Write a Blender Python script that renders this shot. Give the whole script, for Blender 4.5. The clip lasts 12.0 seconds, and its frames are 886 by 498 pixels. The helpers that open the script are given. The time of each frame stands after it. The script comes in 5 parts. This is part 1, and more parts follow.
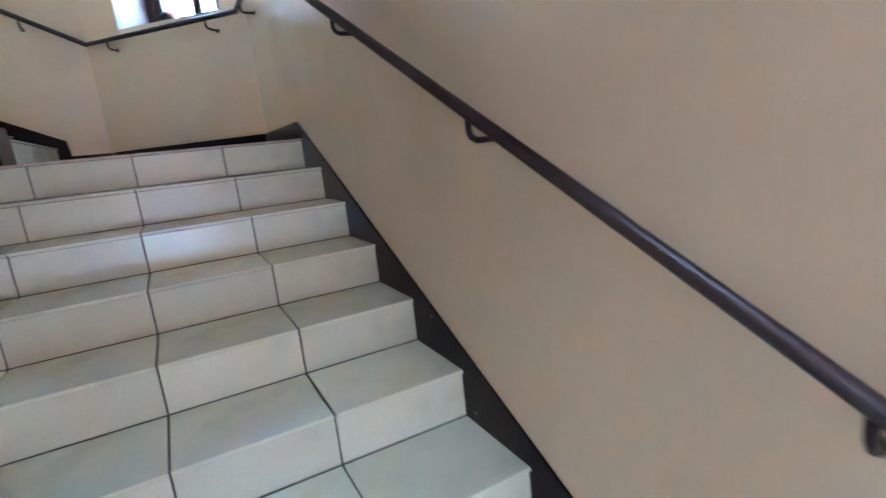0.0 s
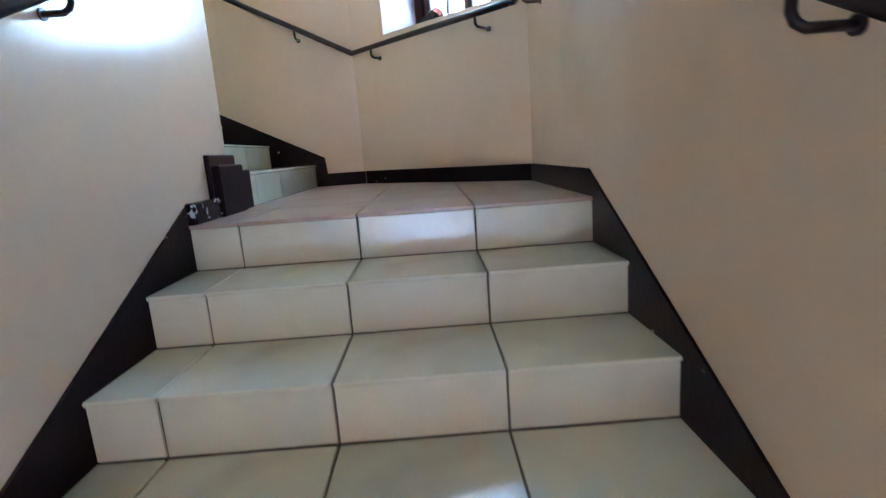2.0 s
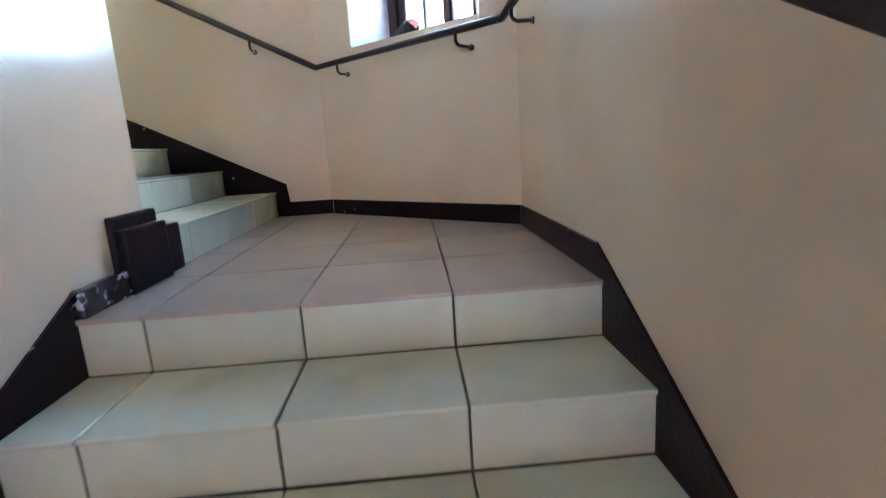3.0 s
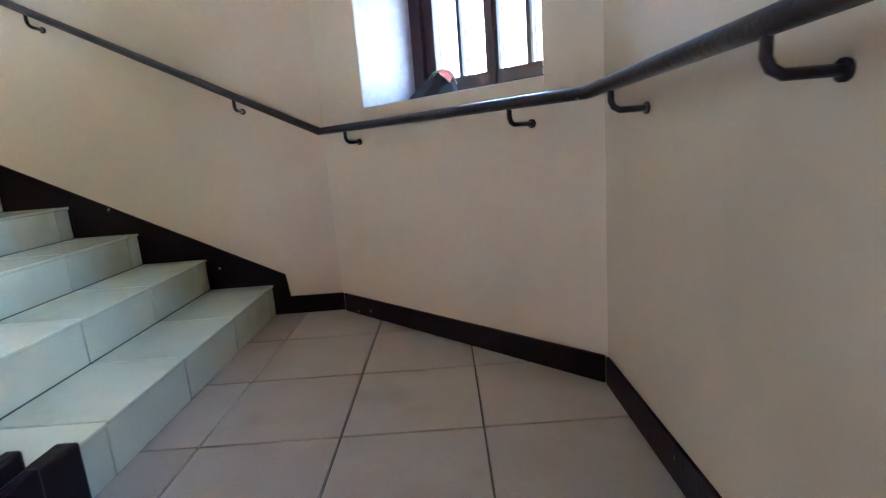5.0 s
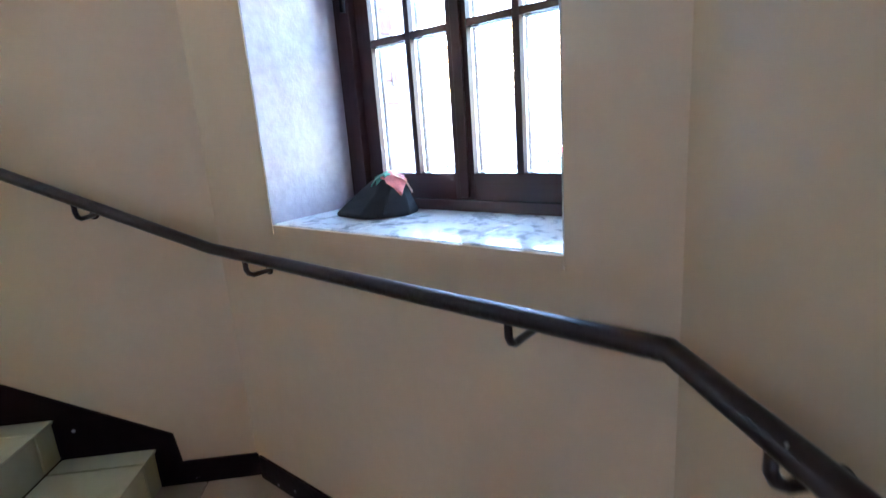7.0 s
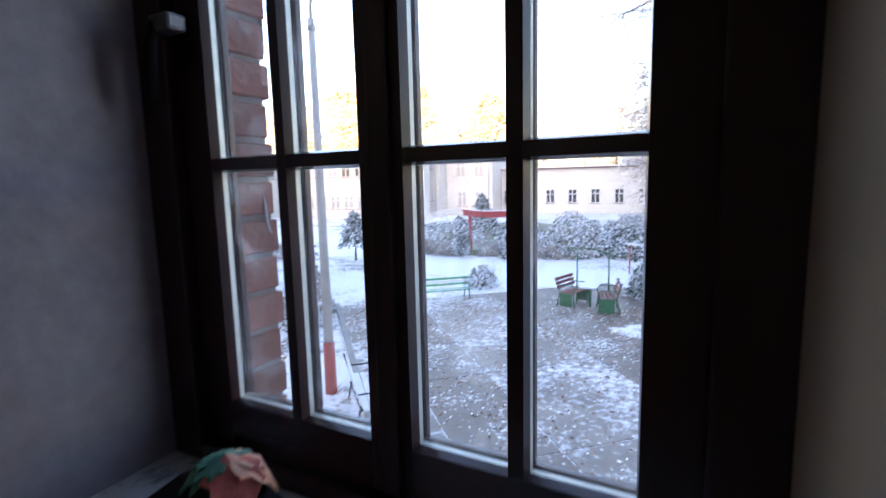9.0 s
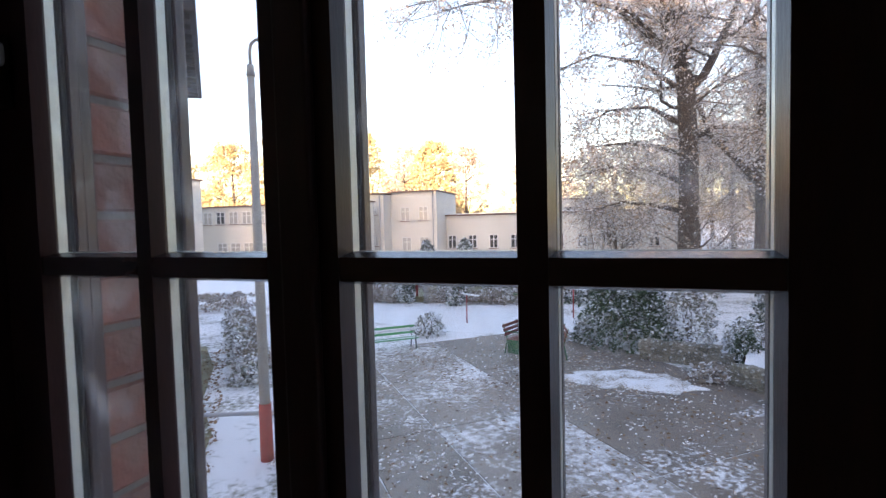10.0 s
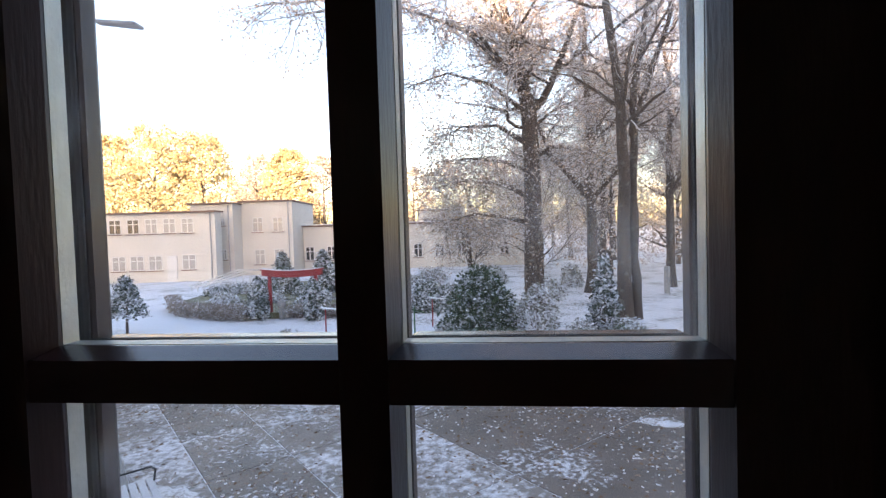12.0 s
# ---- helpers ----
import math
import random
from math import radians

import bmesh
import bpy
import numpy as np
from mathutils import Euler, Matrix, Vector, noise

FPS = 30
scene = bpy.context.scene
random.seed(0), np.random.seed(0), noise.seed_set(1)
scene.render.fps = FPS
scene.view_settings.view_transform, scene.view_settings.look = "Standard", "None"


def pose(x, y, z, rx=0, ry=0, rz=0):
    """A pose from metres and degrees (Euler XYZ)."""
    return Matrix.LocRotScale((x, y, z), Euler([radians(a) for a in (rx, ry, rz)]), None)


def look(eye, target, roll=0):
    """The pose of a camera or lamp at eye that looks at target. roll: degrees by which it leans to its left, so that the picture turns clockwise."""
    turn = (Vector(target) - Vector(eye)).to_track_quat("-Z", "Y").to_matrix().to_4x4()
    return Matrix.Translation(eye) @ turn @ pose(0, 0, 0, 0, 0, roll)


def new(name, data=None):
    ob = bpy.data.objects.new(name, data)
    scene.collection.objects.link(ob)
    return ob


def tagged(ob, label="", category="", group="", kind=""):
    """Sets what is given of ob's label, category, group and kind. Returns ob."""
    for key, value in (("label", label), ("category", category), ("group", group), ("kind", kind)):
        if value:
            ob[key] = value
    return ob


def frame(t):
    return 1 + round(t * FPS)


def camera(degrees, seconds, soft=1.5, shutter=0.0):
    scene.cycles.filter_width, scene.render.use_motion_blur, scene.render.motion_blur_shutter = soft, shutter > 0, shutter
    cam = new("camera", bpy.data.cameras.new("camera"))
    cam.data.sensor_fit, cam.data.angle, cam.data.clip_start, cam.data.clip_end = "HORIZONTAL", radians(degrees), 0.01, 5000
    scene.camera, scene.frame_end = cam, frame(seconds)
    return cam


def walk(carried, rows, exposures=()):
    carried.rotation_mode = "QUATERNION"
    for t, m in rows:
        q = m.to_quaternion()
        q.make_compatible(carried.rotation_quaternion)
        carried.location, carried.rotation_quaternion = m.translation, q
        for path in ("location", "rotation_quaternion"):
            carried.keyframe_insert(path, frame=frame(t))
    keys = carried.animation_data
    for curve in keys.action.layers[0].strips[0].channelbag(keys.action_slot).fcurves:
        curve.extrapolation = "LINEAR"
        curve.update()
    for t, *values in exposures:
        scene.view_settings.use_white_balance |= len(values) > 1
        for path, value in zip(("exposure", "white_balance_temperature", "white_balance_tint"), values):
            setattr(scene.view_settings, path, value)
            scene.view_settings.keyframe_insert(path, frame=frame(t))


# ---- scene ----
cam = camera(82.7, 12.0, soft=1.25, shutter=0.35)

# seconds, x, y, z, yaw, pitch, roll
PATH = [
    (0.0, 0.527, -2.821, -0.094, -28.75, -12.13, 6.04),
    (0.5, 0.575, -2.544, -0.120, -18.80, -10.33, 5.95),
    (1.0, 0.586, -2.192, -0.004, -12.84, -10.42, 5.57),
    (1.5, 0.659, -1.928, 0.049, -11.43, -10.72, 4.10),
    (2.0, 0.657, -1.700, 0.184, -1.64, -10.91, 4.07),
    (2.5, 0.639, -1.493, 0.305, -0.22, -11.21, 4.45),
    (3.0, 0.717, -1.276, 0.375, -3.59, -11.48, 3.55),
    (3.2, 0.722, -1.197, 0.442, -3.54, -11.45, 3.74),
    (4.8, 0.728, -0.539, 0.781, -1.03, -12.09, 4.14),
    (5.0, 0.740, -0.455, 0.767, -0.20, -11.44, 4.45),
    (5.5, 0.689, -0.247, 0.908, -0.20, -12.41, 4.63),
    (6.0, 0.737, -0.065, 0.936, -4.35, -12.38, 4.10),
    (6.5, 0.766, 0.117, 1.058, -5.57, -13.47, 4.11),
    (8.3, 0.861, 0.844, 1.382, -8.08, -12.39, 2.08),
    (8.5, 0.877, 0.917, 1.394, -9.43, -11.29, 1.84),
    (8.7, 0.889, 0.975, 1.410, -11.19, -10.98, 2.26),
    (9.0, 0.882, 1.091, 1.423, -15.45, -7.72, 1.33),
    (9.2, 0.885, 1.165, 1.443, -17.78, -6.30, 1.33),
    (9.5, 0.908, 1.252, 1.467, -19.55, -4.96, 1.75),
    (10.0, 0.937, 1.337, 1.488, -21.74, -2.81, 1.46),
    (10.5, 0.956, 1.376, 1.502, -24.93, -1.46, 1.56),
    (10.8, 0.976, 1.403, 1.504, -29.61, -1.68, 1.58),
    (11.0, 0.991, 1.414, 1.509, -32.20, -1.65, 1.38),
    (11.5, 1.017, 1.439, 1.515, -36.23, -1.93, 1.93),
    (12.0, 1.016, 1.440, 1.515, -37.60, -2.05, 1.74),
]
STOPS = [(0.0, 7.45, 5100, 14), (1.0, 7.47, 5250, 17), (3.0, 7.6, 5250, 18), (4.8, 7.35, 5150, 18), (6.7, 7.05, 5250, 19), (8.3, 4.3, 5450, 30), (9.0, 3.35, 5800, 28), (9.5, 2.95, 6300, 29), (10.2, 2.57, 6500, 29), (12.0, 2.53, 6500, 28)]
walk(cam, [(t, pose(x, y, z, 90 + p, r, w)) for t, x, y, z, w, p, r in PATH], STOPS)

# ---- daylight: low winter sun from behind the house, clear sky ----
SUN_ELEV, SUN_FROM = radians(6.0), radians(212.0)   # heading the sun stands at, clockwise from +y
world = bpy.data.worlds.new("winter_sky")
scene.world = world
world.use_nodes = True
wn, wl = world.node_tree.nodes, world.node_tree.links
sky = wn.new("ShaderNodeTexSky")
sky.sky_type, sky.sun_disc = "NISHITA", False
sky.sun_elevation, sky.sun_rotation = SUN_ELEV, SUN_FROM
sky.air_density, sky.dust_density, sky.ozone_density = 1.0, 0.8, 1.0
wl.new(sky.outputs[0], wn["Background"].inputs[0])
wn["Background"].inputs[1].default_value = 0.15
sun_data = bpy.data.lights.new("sun", "SUN")
sun_data.energy, sun_data.angle, sun_data.color = 4.0, radians(0.6), (1.0, 0.80, 0.52)
sun = new("sun", sun_data)
sd = Vector((math.sin(SUN_FROM) * math.cos(SUN_ELEV), math.cos(SUN_FROM) * math.cos(SUN_ELEV), math.sin(SUN_ELEV)))
sun.matrix_world = look(sd * 50, (0, 0, 0))


# ---- materials ----
def mat(name, col, rough=0.6, col2=None, scale=8.0, fine=60.0, bump=0.15, metal=0.0, amount=0.5, detail=4.0, coat=0.0, stretch=None, dist=0.01, per_object=0.0, spec=0.5):
    """Two scales of noise mix two colours; the fine one also gives relief."""
    m = bpy.data.materials.new(name)
    m.use_nodes = True
    n, l = m.node_tree.nodes, m.node_tree.links
    b = n["Principled BSDF"]
    b.inputs["Roughness"].default_value, b.inputs["Metallic"].default_value = rough, metal
    b.inputs["Coat Weight"].default_value = coat
    b.inputs["Coat Roughness"].default_value = 0.12
    b.inputs["Specular IOR Level"].default_value = spec
    tc = n.new("ShaderNodeTexCoord")
    vec = tc.outputs["Object"]
    if stretch:
        mp = n.new("ShaderNodeMapping")
        mp.inputs["Scale"].default_value = stretch
        l.new(vec, mp.inputs["Vector"])
        vec = mp.outputs["Vector"]
    big, small = n.new("ShaderNodeTexNoise"), n.new("ShaderNodeTexNoise")
    for q, s in ((big, scale), (small, fine)):
        q.inputs["Scale"].default_value, q.inputs["Detail"].default_value = s, detail
        l.new(vec, q.inputs["Vector"])
    add = n.new("ShaderNodeMath")
    add.operation = "MULTIPLY_ADD"
    add.inputs[1].default_value = 0.6
    l.new(big.outputs["Fac"], add.inputs[0])
    sc = n.new("ShaderNodeMath")
    sc.operation = "MULTIPLY"
    sc.inputs[1].default_value = 0.4
    l.new(small.outputs["Fac"], sc.inputs[0])
    l.new(sc.outputs[0], add.inputs[2])
    ramp = n.new("ShaderNodeValToRGB")
    ramp.color_ramp.elements[0].position, ramp.color_ramp.elements[1].position = 0.5 - amount * 0.3, 0.5 + amount * 0.3
    c2 = col2 or tuple(c * 0.82 for c in col)
    ramp.color_ramp.elements[0].color, ramp.color_ramp.elements[1].color = (*c2, 1), (*col, 1)
    l.new(add.outputs[0], ramp.inputs[0])
    out = ramp.outputs[0]
    if per_object:
        oi, hs = n.new("ShaderNodeObjectInfo"), n.new("ShaderNodeHueSaturation")
        mr = n.new("ShaderNodeMapRange")
        mr.inputs[3].default_value, mr.inputs[4].default_value = 1 - per_object, 1 + per_object
        l.new(oi.outputs["Random"], mr.inputs[0])
        l.new(mr.outputs[0], hs.inputs["Value"])
        l.new(out, hs.inputs["Color"])
        out = hs.outputs[0]
    l.new(out, b.inputs["Base Color"])
    bp = n.new("ShaderNodeBump")
    bp.inputs["Strength"].default_value, bp.inputs["Distance"].default_value = bump, dist
    l.new(small.outputs["Fac"], bp.inputs["Height"])
    l.new(bp.outputs[0], b.inputs["Normal"])
    return m


def snowy(name, col, col2, rough=0.8, snow=(0.86, 0.88, 0.92), level=0.35, soft=0.25, scale=6.0, fine=40.0, per_island=0.25, clump=0.0, clump_size=5.0):
    """A surface with rime and snow lying on what faces up."""
    m = mat(name, col, rough, col2, scale, fine, bump=0.3)
    n, l = m.node_tree.nodes, m.node_tree.links
    b = n["Principled BSDF"]
    src = b.inputs["Base Color"].links[0].from_socket
    geo, sep = n.new("ShaderNodeNewGeometry"), n.new("ShaderNodeSeparateXYZ")
    l.new(geo.outputs["True Normal"], sep.inputs[0])
    ab = n.new("ShaderNodeMath")
    ab.operation = "ABSOLUTE"
    l.new(sep.outputs["Z"], ab.inputs[0])
    isl = n.new("ShaderNodeMath")
    isl.operation = "MULTIPLY_ADD"
    isl.inputs[1].default_value = per_island
    l.new(geo.outputs["Random Per Island"], isl.inputs[0])
    l.new(ab.outputs[0], isl.inputs[2])
    mr = n.new("ShaderNodeMapRange")
    mr.inputs[1].default_value, mr.inputs[2].default_value = level, level + soft
    amount = isl.outputs[0]
    if clump:      # snow holds in patches as large as a spray
        co, ns, cl = n.new("ShaderNodeTexCoord"), n.new("ShaderNodeTexNoise"), n.new("ShaderNodeMath")
        ns.inputs["Scale"].default_value, ns.inputs["Detail"].default_value = clump_size, 2.0
        l.new(co.outputs["Object"], ns.inputs["Vector"])
        cl.operation = "MULTIPLY_ADD"
        cl.inputs[1].default_value = clump
        l.new(ns.outputs["Fac"], cl.inputs[0])
        l.new(amount, cl.inputs[2])
        amount = cl.outputs[0]
    l.new(amount, mr.inputs[0])
    mx = n.new("ShaderNodeMix")
    mx.data_type = "RGBA"
    l.new(mr.outputs[0], mx.inputs["Factor"])
    l.new(src, mx.inputs["A"])
    mx.inputs["B"].default_value = (*snow, 1)
    l.new(mx.outputs["Result"], b.inputs["Base Color"])
    return m


def ground_mat(name, base, base2, snow_from, snow_to, scale, flake=14.0, rough=0.75):
    """Paving or grass under a broken dusting of snow."""
    m = mat(name, base, rough, base2, 1.3, 55.0, bump=0.25)
    n, l = m.node_tree.nodes, m.node_tree.links
    b = n["Principled BSDF"]
    src = b.inputs["Base Color"].links[0].from_socket
    tc = n.new("ShaderNodeTexCoord")
    a, c = n.new("ShaderNodeTexNoise"), n.new("ShaderNodeTexNoise")
    for q, s, d in ((a, scale, 3.0), (c, flake, 5.0)):
        q.inputs["Scale"].default_value, q.inputs["Detail"].default_value = s, d
        l.new(tc.outputs["Object"], q.inputs["Vector"])
    ad = n.new("ShaderNodeMath")
    ad.operation = "ADD"
    l.new(a.outputs["Fac"], ad.inputs[0])
    l.new(c.outputs["Fac"], ad.inputs[1])
    mr = n.new("ShaderNodeMapRange")
    mr.inputs[1].default_value, mr.inputs[2].default_value = snow_from, snow_to
    l.new(ad.outputs[0], mr.inputs[0])
    mx = n.new("ShaderNodeMix")
    mx.data_type = "RGBA"
    l.new(mr.outputs[0], mx.inputs["Factor"])
    l.new(src, mx.inputs["A"])
    mx.inputs["B"].default_value = (0.84, 0.83, 0.845, 1)
    l.new(mx.outputs["Result"], b.inputs["Base Color"])
    return m


def glass_mat(name, tint=(1, 1, 1), gloss=0.06):
    m = bpy.data.materials.new(name)
    m.use_nodes = True
    n, l = m.node_tree.nodes, m.node_tree.links
    n.remove(n["Principled BSDF"])
    tr, gl, mx = n.new("ShaderNodeBsdfTransparent"), n.new("ShaderNodeBsdfGlossy"), n.new("ShaderNodeMixShader")
    tr.inputs[0].default_value = (*tint, 1)
    gl.inputs["Roughness"].default_value = 0.02
    mx.inputs[0].default_value = gloss
    l.new(tr.outputs[0], mx.inputs[1])
    l.new(gl.outputs[0], mx.inputs[2])
    l.new(mx.outputs[0], n["Material Output"].inputs["Surface"])
    return m


def chipped(m, scale, level, pale=(0.42, 0.40, 0.40), soft=0.03, most=1.0):
    """Chips where the paint has flaked, or soft stains."""
    n, l = m.node_tree.nodes, m.node_tree.links
    b = n["Principled BSDF"]
    src = b.inputs["Base Color"].links[0].from_socket
    tc, q, mr, mx = n.new("ShaderNodeTexCoord"), n.new("ShaderNodeTexNoise"), n.new("ShaderNodeMapRange"), n.new("ShaderNodeMix")
    q.inputs["Scale"].default_value, q.inputs["Detail"].default_value = scale, 3.0
    mr.inputs[1].default_value, mr.inputs[2].default_value = level, level + soft
    mr.inputs[4].default_value = most
    mx.data_type = "RGBA"
    l.new(tc.outputs["Object"], q.inputs["Vector"])
    l.new(q.outputs["Fac"], mr.inputs[0])
    l.new(mr.outputs[0], mx.inputs["Factor"])
    l.new(src, mx.inputs["A"])
    mx.inputs["B"].default_value = (*pale, 1)
    l.new(mx.outputs["Result"], b.inputs["Base Color"])
    return m


M_WALL = chipped(mat("cream_gloss_wall_paint", (0.665, 0.53, 0.378), 0.22, (0.61, 0.475, 0.33), 1.2, 26.0, bump=0.05, amount=0.9), 1.7, 0.52, (0.44, 0.33, 0.20), 0.2, 0.28)
M_CEIL = mat("ceiling_paint", (0.72, 0.68, 0.60), 0.8, scale=1.0)
M_TILE = chipped(mat("cream_stair_tile", (0.64, 0.655, 0.50), 0.17, (0.555, 0.56, 0.41), 5.0, 140.0, bump=0.03, amount=0.8, per_object=0.06), 4.0, 0.56, (0.36, 0.35, 0.23), 0.2, 0.35)
M_FTILE = chipped(mat("beige_floor_tile", (0.50, 0.405, 0.315), 0.30, (0.38, 0.295, 0.225), 4.0, 120.0, bump=0.03, amount=0.9, per_object=0.07), 3.0, 0.52, (0.24, 0.17, 0.12), 0.2, 0.45)
M_GROUT = mat("dark_grout", (0.13, 0.11, 0.095), 0.9, scale=30)
M_SKIRT = chipped(mat("dark_brown_gloss_paint", (0.016, 0.008, 0.010), 0.30, (0.011, 0.006, 0.007), 6.0, 50.0, bump=0.12, spec=0.08), 16.0, 0.72)
M_CURB = chipped(mat("worn_dark_brown_edge_paint", (0.016, 0.008, 0.010), 0.25, (0.011, 0.006, 0.007), 6.0, 50.0, bump=0.12, spec=0.3), 38.0, 0.60, (0.45, 0.43, 0.44), 0.06)
M_RAIL = chipped(mat("dark_brown_rail_paint", (0.018, 0.010, 0.011), 0.30, (0.028, 0.016, 0.015), 9.0, 70.0, bump=0.15, spec=0.28), 31.0, 0.735)
M_FRAME = mat("dark_stained_window_wood", (0.048, 0.018, 0.018), 0.34, (0.030, 0.012, 0.012), 6.0, 40.0, bump=0.05, stretch=(14, 14, 1.5), coat=0.10, spec=0.35)
M_FRAMEH = mat("dark_stained_window_wood_across", (0.055, 0.021, 0.021), 0.26, (0.045, 0.018, 0.018), 6.0, 40.0, bump=0.03, stretch=(1.5, 14, 14), coat=0.25)
M_SPACER = mat("aluminium_spacer", (0.62, 0.64, 0.60), 0.4, scale=40, metal=0.3)
M_SEAL = mat("black_rubber_seal", (0.010, 0.008, 0.008), 0.7, scale=40, spec=0.15)
M_GLASS = glass_mat("window_glass")
# a faint even film that imitates haze, thicker in a few smears of breath and dust on the panes
gn, gk = M_GLASS.node_tree.nodes, M_GLASS.node_tree.links
g_tc, g_ns, g_mr, g_tl, g_mx = gn.new("ShaderNodeTexCoord"), gn.new("ShaderNodeTexNoise"), gn.new("ShaderNodeMapRange"), gn.new("ShaderNodeBsdfTranslucent"), gn.new("ShaderNodeMixShader")
g_ns.inputs["Scale"].default_value, g_ns.inputs["Detail"].default_value, g_ns.inputs["Distortion"].default_value = 9.0, 4.0, 1.5
g_mr.inputs[1].default_value, g_mr.inputs[2].default_value, g_mr.inputs[3].default_value, g_mr.inputs[4].default_value = 0.52, 0.74, 0.014, 0.11
g_tl.inputs[0].default_value = (0.92, 0.94, 0.97, 1)
g_out = gn["Material Output"].inputs["Surface"]
g_src = g_out.links[0].from_socket
gk.new(g_tc.outputs["Object"], g_ns.inputs["Vector"])
gk.new(g_ns.outputs["Fac"], g_mr.inputs[0])
gk.new(g_mr.outputs[0], g_mx.inputs[0])
gk.new(g_src, g_mx.inputs[1])
gk.new(g_tl.outputs[0], g_mx.inputs[2])
gk.new(g_mx.outputs[0], g_out)
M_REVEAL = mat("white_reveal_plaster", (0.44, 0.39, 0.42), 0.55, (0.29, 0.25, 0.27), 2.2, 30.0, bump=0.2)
M_MARBLE = mat("grey_veined_sill_stone", (0.72, 0.70, 0.67), 0.15, (0.30, 0.30, 0.31), 8.0, 30.0, bump=0.02, amount=0.75, detail=9.0)
for q in M_MARBLE.node_tree.nodes:
    if q.type == "VALTORGB":
        q.color_ramp.elements[0].position, q.color_ramp.elements[1].position = 0.40, 0.50
    if q.type == "TEX_NOISE":
        q.inputs["Distortion"].default_value = 1.2
M_CHIP = mat("bare_white_plaster", (0.80, 0.78, 0.75), 0.9, scale=30, bump=0.3)
M_HANDLE = mat("dull_grey_handle_metal", (0.17, 0.16, 0.17), 0.4, (0.12, 0.115, 0.12), 20.0, 80.0, metal=0.4)
M_GREY = mat("grey_plastic", (0.45, 0.45, 0.46), 0.4, scale=20)
M_BRICK = chipped(mat("red_brick", (0.225, 0.075, 0.052), 0.85, (0.125, 0.048, 0.036), 5.0, 60.0, bump=0.5, per_object=0.22), 14.0, 0.58, (0.17, 0.14, 0.125), 0.12, 0.35)
M_MORTAR = mat("grey_mortar", (0.15, 0.125, 0.115), 0.95, scale=20, bump=0.5)


# ---- mesh helpers ----
U, N = Vector((0.72267, -0.69120, 0)), Vector((0.69120, 0.72267, 0))
PL = Vector((0.210, 1.976, 0))
OM = Matrix(((U.x, N.x, 0, PL.x), (U.y, N.y, 0, PL.y), (0, 0, 1, 0), (0, 0, 0, 1)))   # window frame: x along the wall, y outward
GZ = -2.3                                                                                 # ground outside


def ow(u, n, z=0.0):
    return OM @ Vector((u, n, z))


def box(bm, x0, x1, y0, y1, z0, z1, bevel=0.0, m=None, seg=1):
    r = bmesh.ops.create_cube(bm, size=1.0)
    vs = r["verts"]
    for v in vs:
        v.co = Vector((x0 + (v.co.x + 0.5) * (x1 - x0), y0 + (v.co.y + 0.5) * (y1 - y0), z0 + (v.co.z + 0.5) * (z1 - z0)))
    if bevel:
        es = list({e for v in vs for e in v.link_edges})
        r = bmesh.ops.bevel(bm, geom=es, offset=bevel, segments=seg, affect="EDGES", profile=0.5)
        vs = list({v for f in r["faces"] for v in f.verts} | {v for v in vs if v.is_valid})
    if m is not None:
        bmesh.ops.transform(bm, matrix=m, verts=vs)
    return vs


def tube(bm, pts, rad, sides=10, caps=True):
    """A round bar along pts; rad is a number or one for each point."""
    pts = [Vector(p) for p in pts]
    rads = rad if isinstance(rad, (list, tuple)) else [rad] * len(pts)
    rings, ref = [], None
    for i, p in enumerate(pts):
        a, b = pts[max(i - 1, 0)], pts[min(i + 1, len(pts) - 1)]
        d = (b - a).normalized()
        if ref is None:
            ref = d.orthogonal().normalized()
        ref = (ref - d * ref.dot(d))
        ref = ref.normalized() if ref.length > 1e-5 else d.orthogonal().normalized()
        side = d.cross(ref)
        k = 1.0
        if 0 < i < len(pts) - 1:
            c = (pts[i] - a).normalized().dot((b - pts[i]).normalized())
            k = 1 / math.sqrt(max(0.35, (1 + c) / 2))
        rings.append([bm.verts.new(p + (ref * math.cos(q) + side * math.sin(q)) * rads[i] * (1 + (k - 1) * 0.5)) for q in (2 * math.pi * j / sides for j in range(sides))])
    for r0, r1 in zip(rings, rings[1:]):
        for j in range(sides):
            bm.faces.new((r0[j], r0[(j + 1) % sides], r1[(j + 1) % sides], r1[j])).smooth = True
    if caps:
        bm.faces.new(rings[0][::-1])
        bm.faces.new(rings[-1])
    return rings


def prism(bm, poly, axis, a, b):
    """A flat outline pushed from a to b along an axis ('x': poly holds y, z; 'y': x, z; 'z': x, y)."""
    def at(p, t):
        return {"x": (t, p[0], p[1]), "y": (p[0], t, p[1]), "z": (p[0], p[1], t)}[axis]
    lo, hi = [bm.verts.new(at(p, a)) for p in poly], [bm.verts.new(at(p, b)) for p in poly]
    bm.faces.new(lo)
    bm.faces.new(hi[::-1])
    for i in range(len(poly)):
        j = (i + 1) % len(poly)
        bm.faces.new((lo[i], hi[i], hi[j], lo[j]))
    bmesh.ops.recalc_face_normals(bm, faces=bm.faces)


def mesh_of(name, bm, material):
    bmesh.ops.recalc_face_normals(bm, faces=bm.faces)
    me = bpy.data.meshes.new(name)
    bm.to_mesh(me)
    bm.free()
    if material:
        me.materials.append(material)
    return me


def part(name, bm, material, parent=None, label="", m=None):
    ob = new(name, mesh_of(name, bm, material))
    if parent is not None:
        ob.parent = parent
    if m is not None:
        ob.matrix_local = m
    return tagged(ob, label)


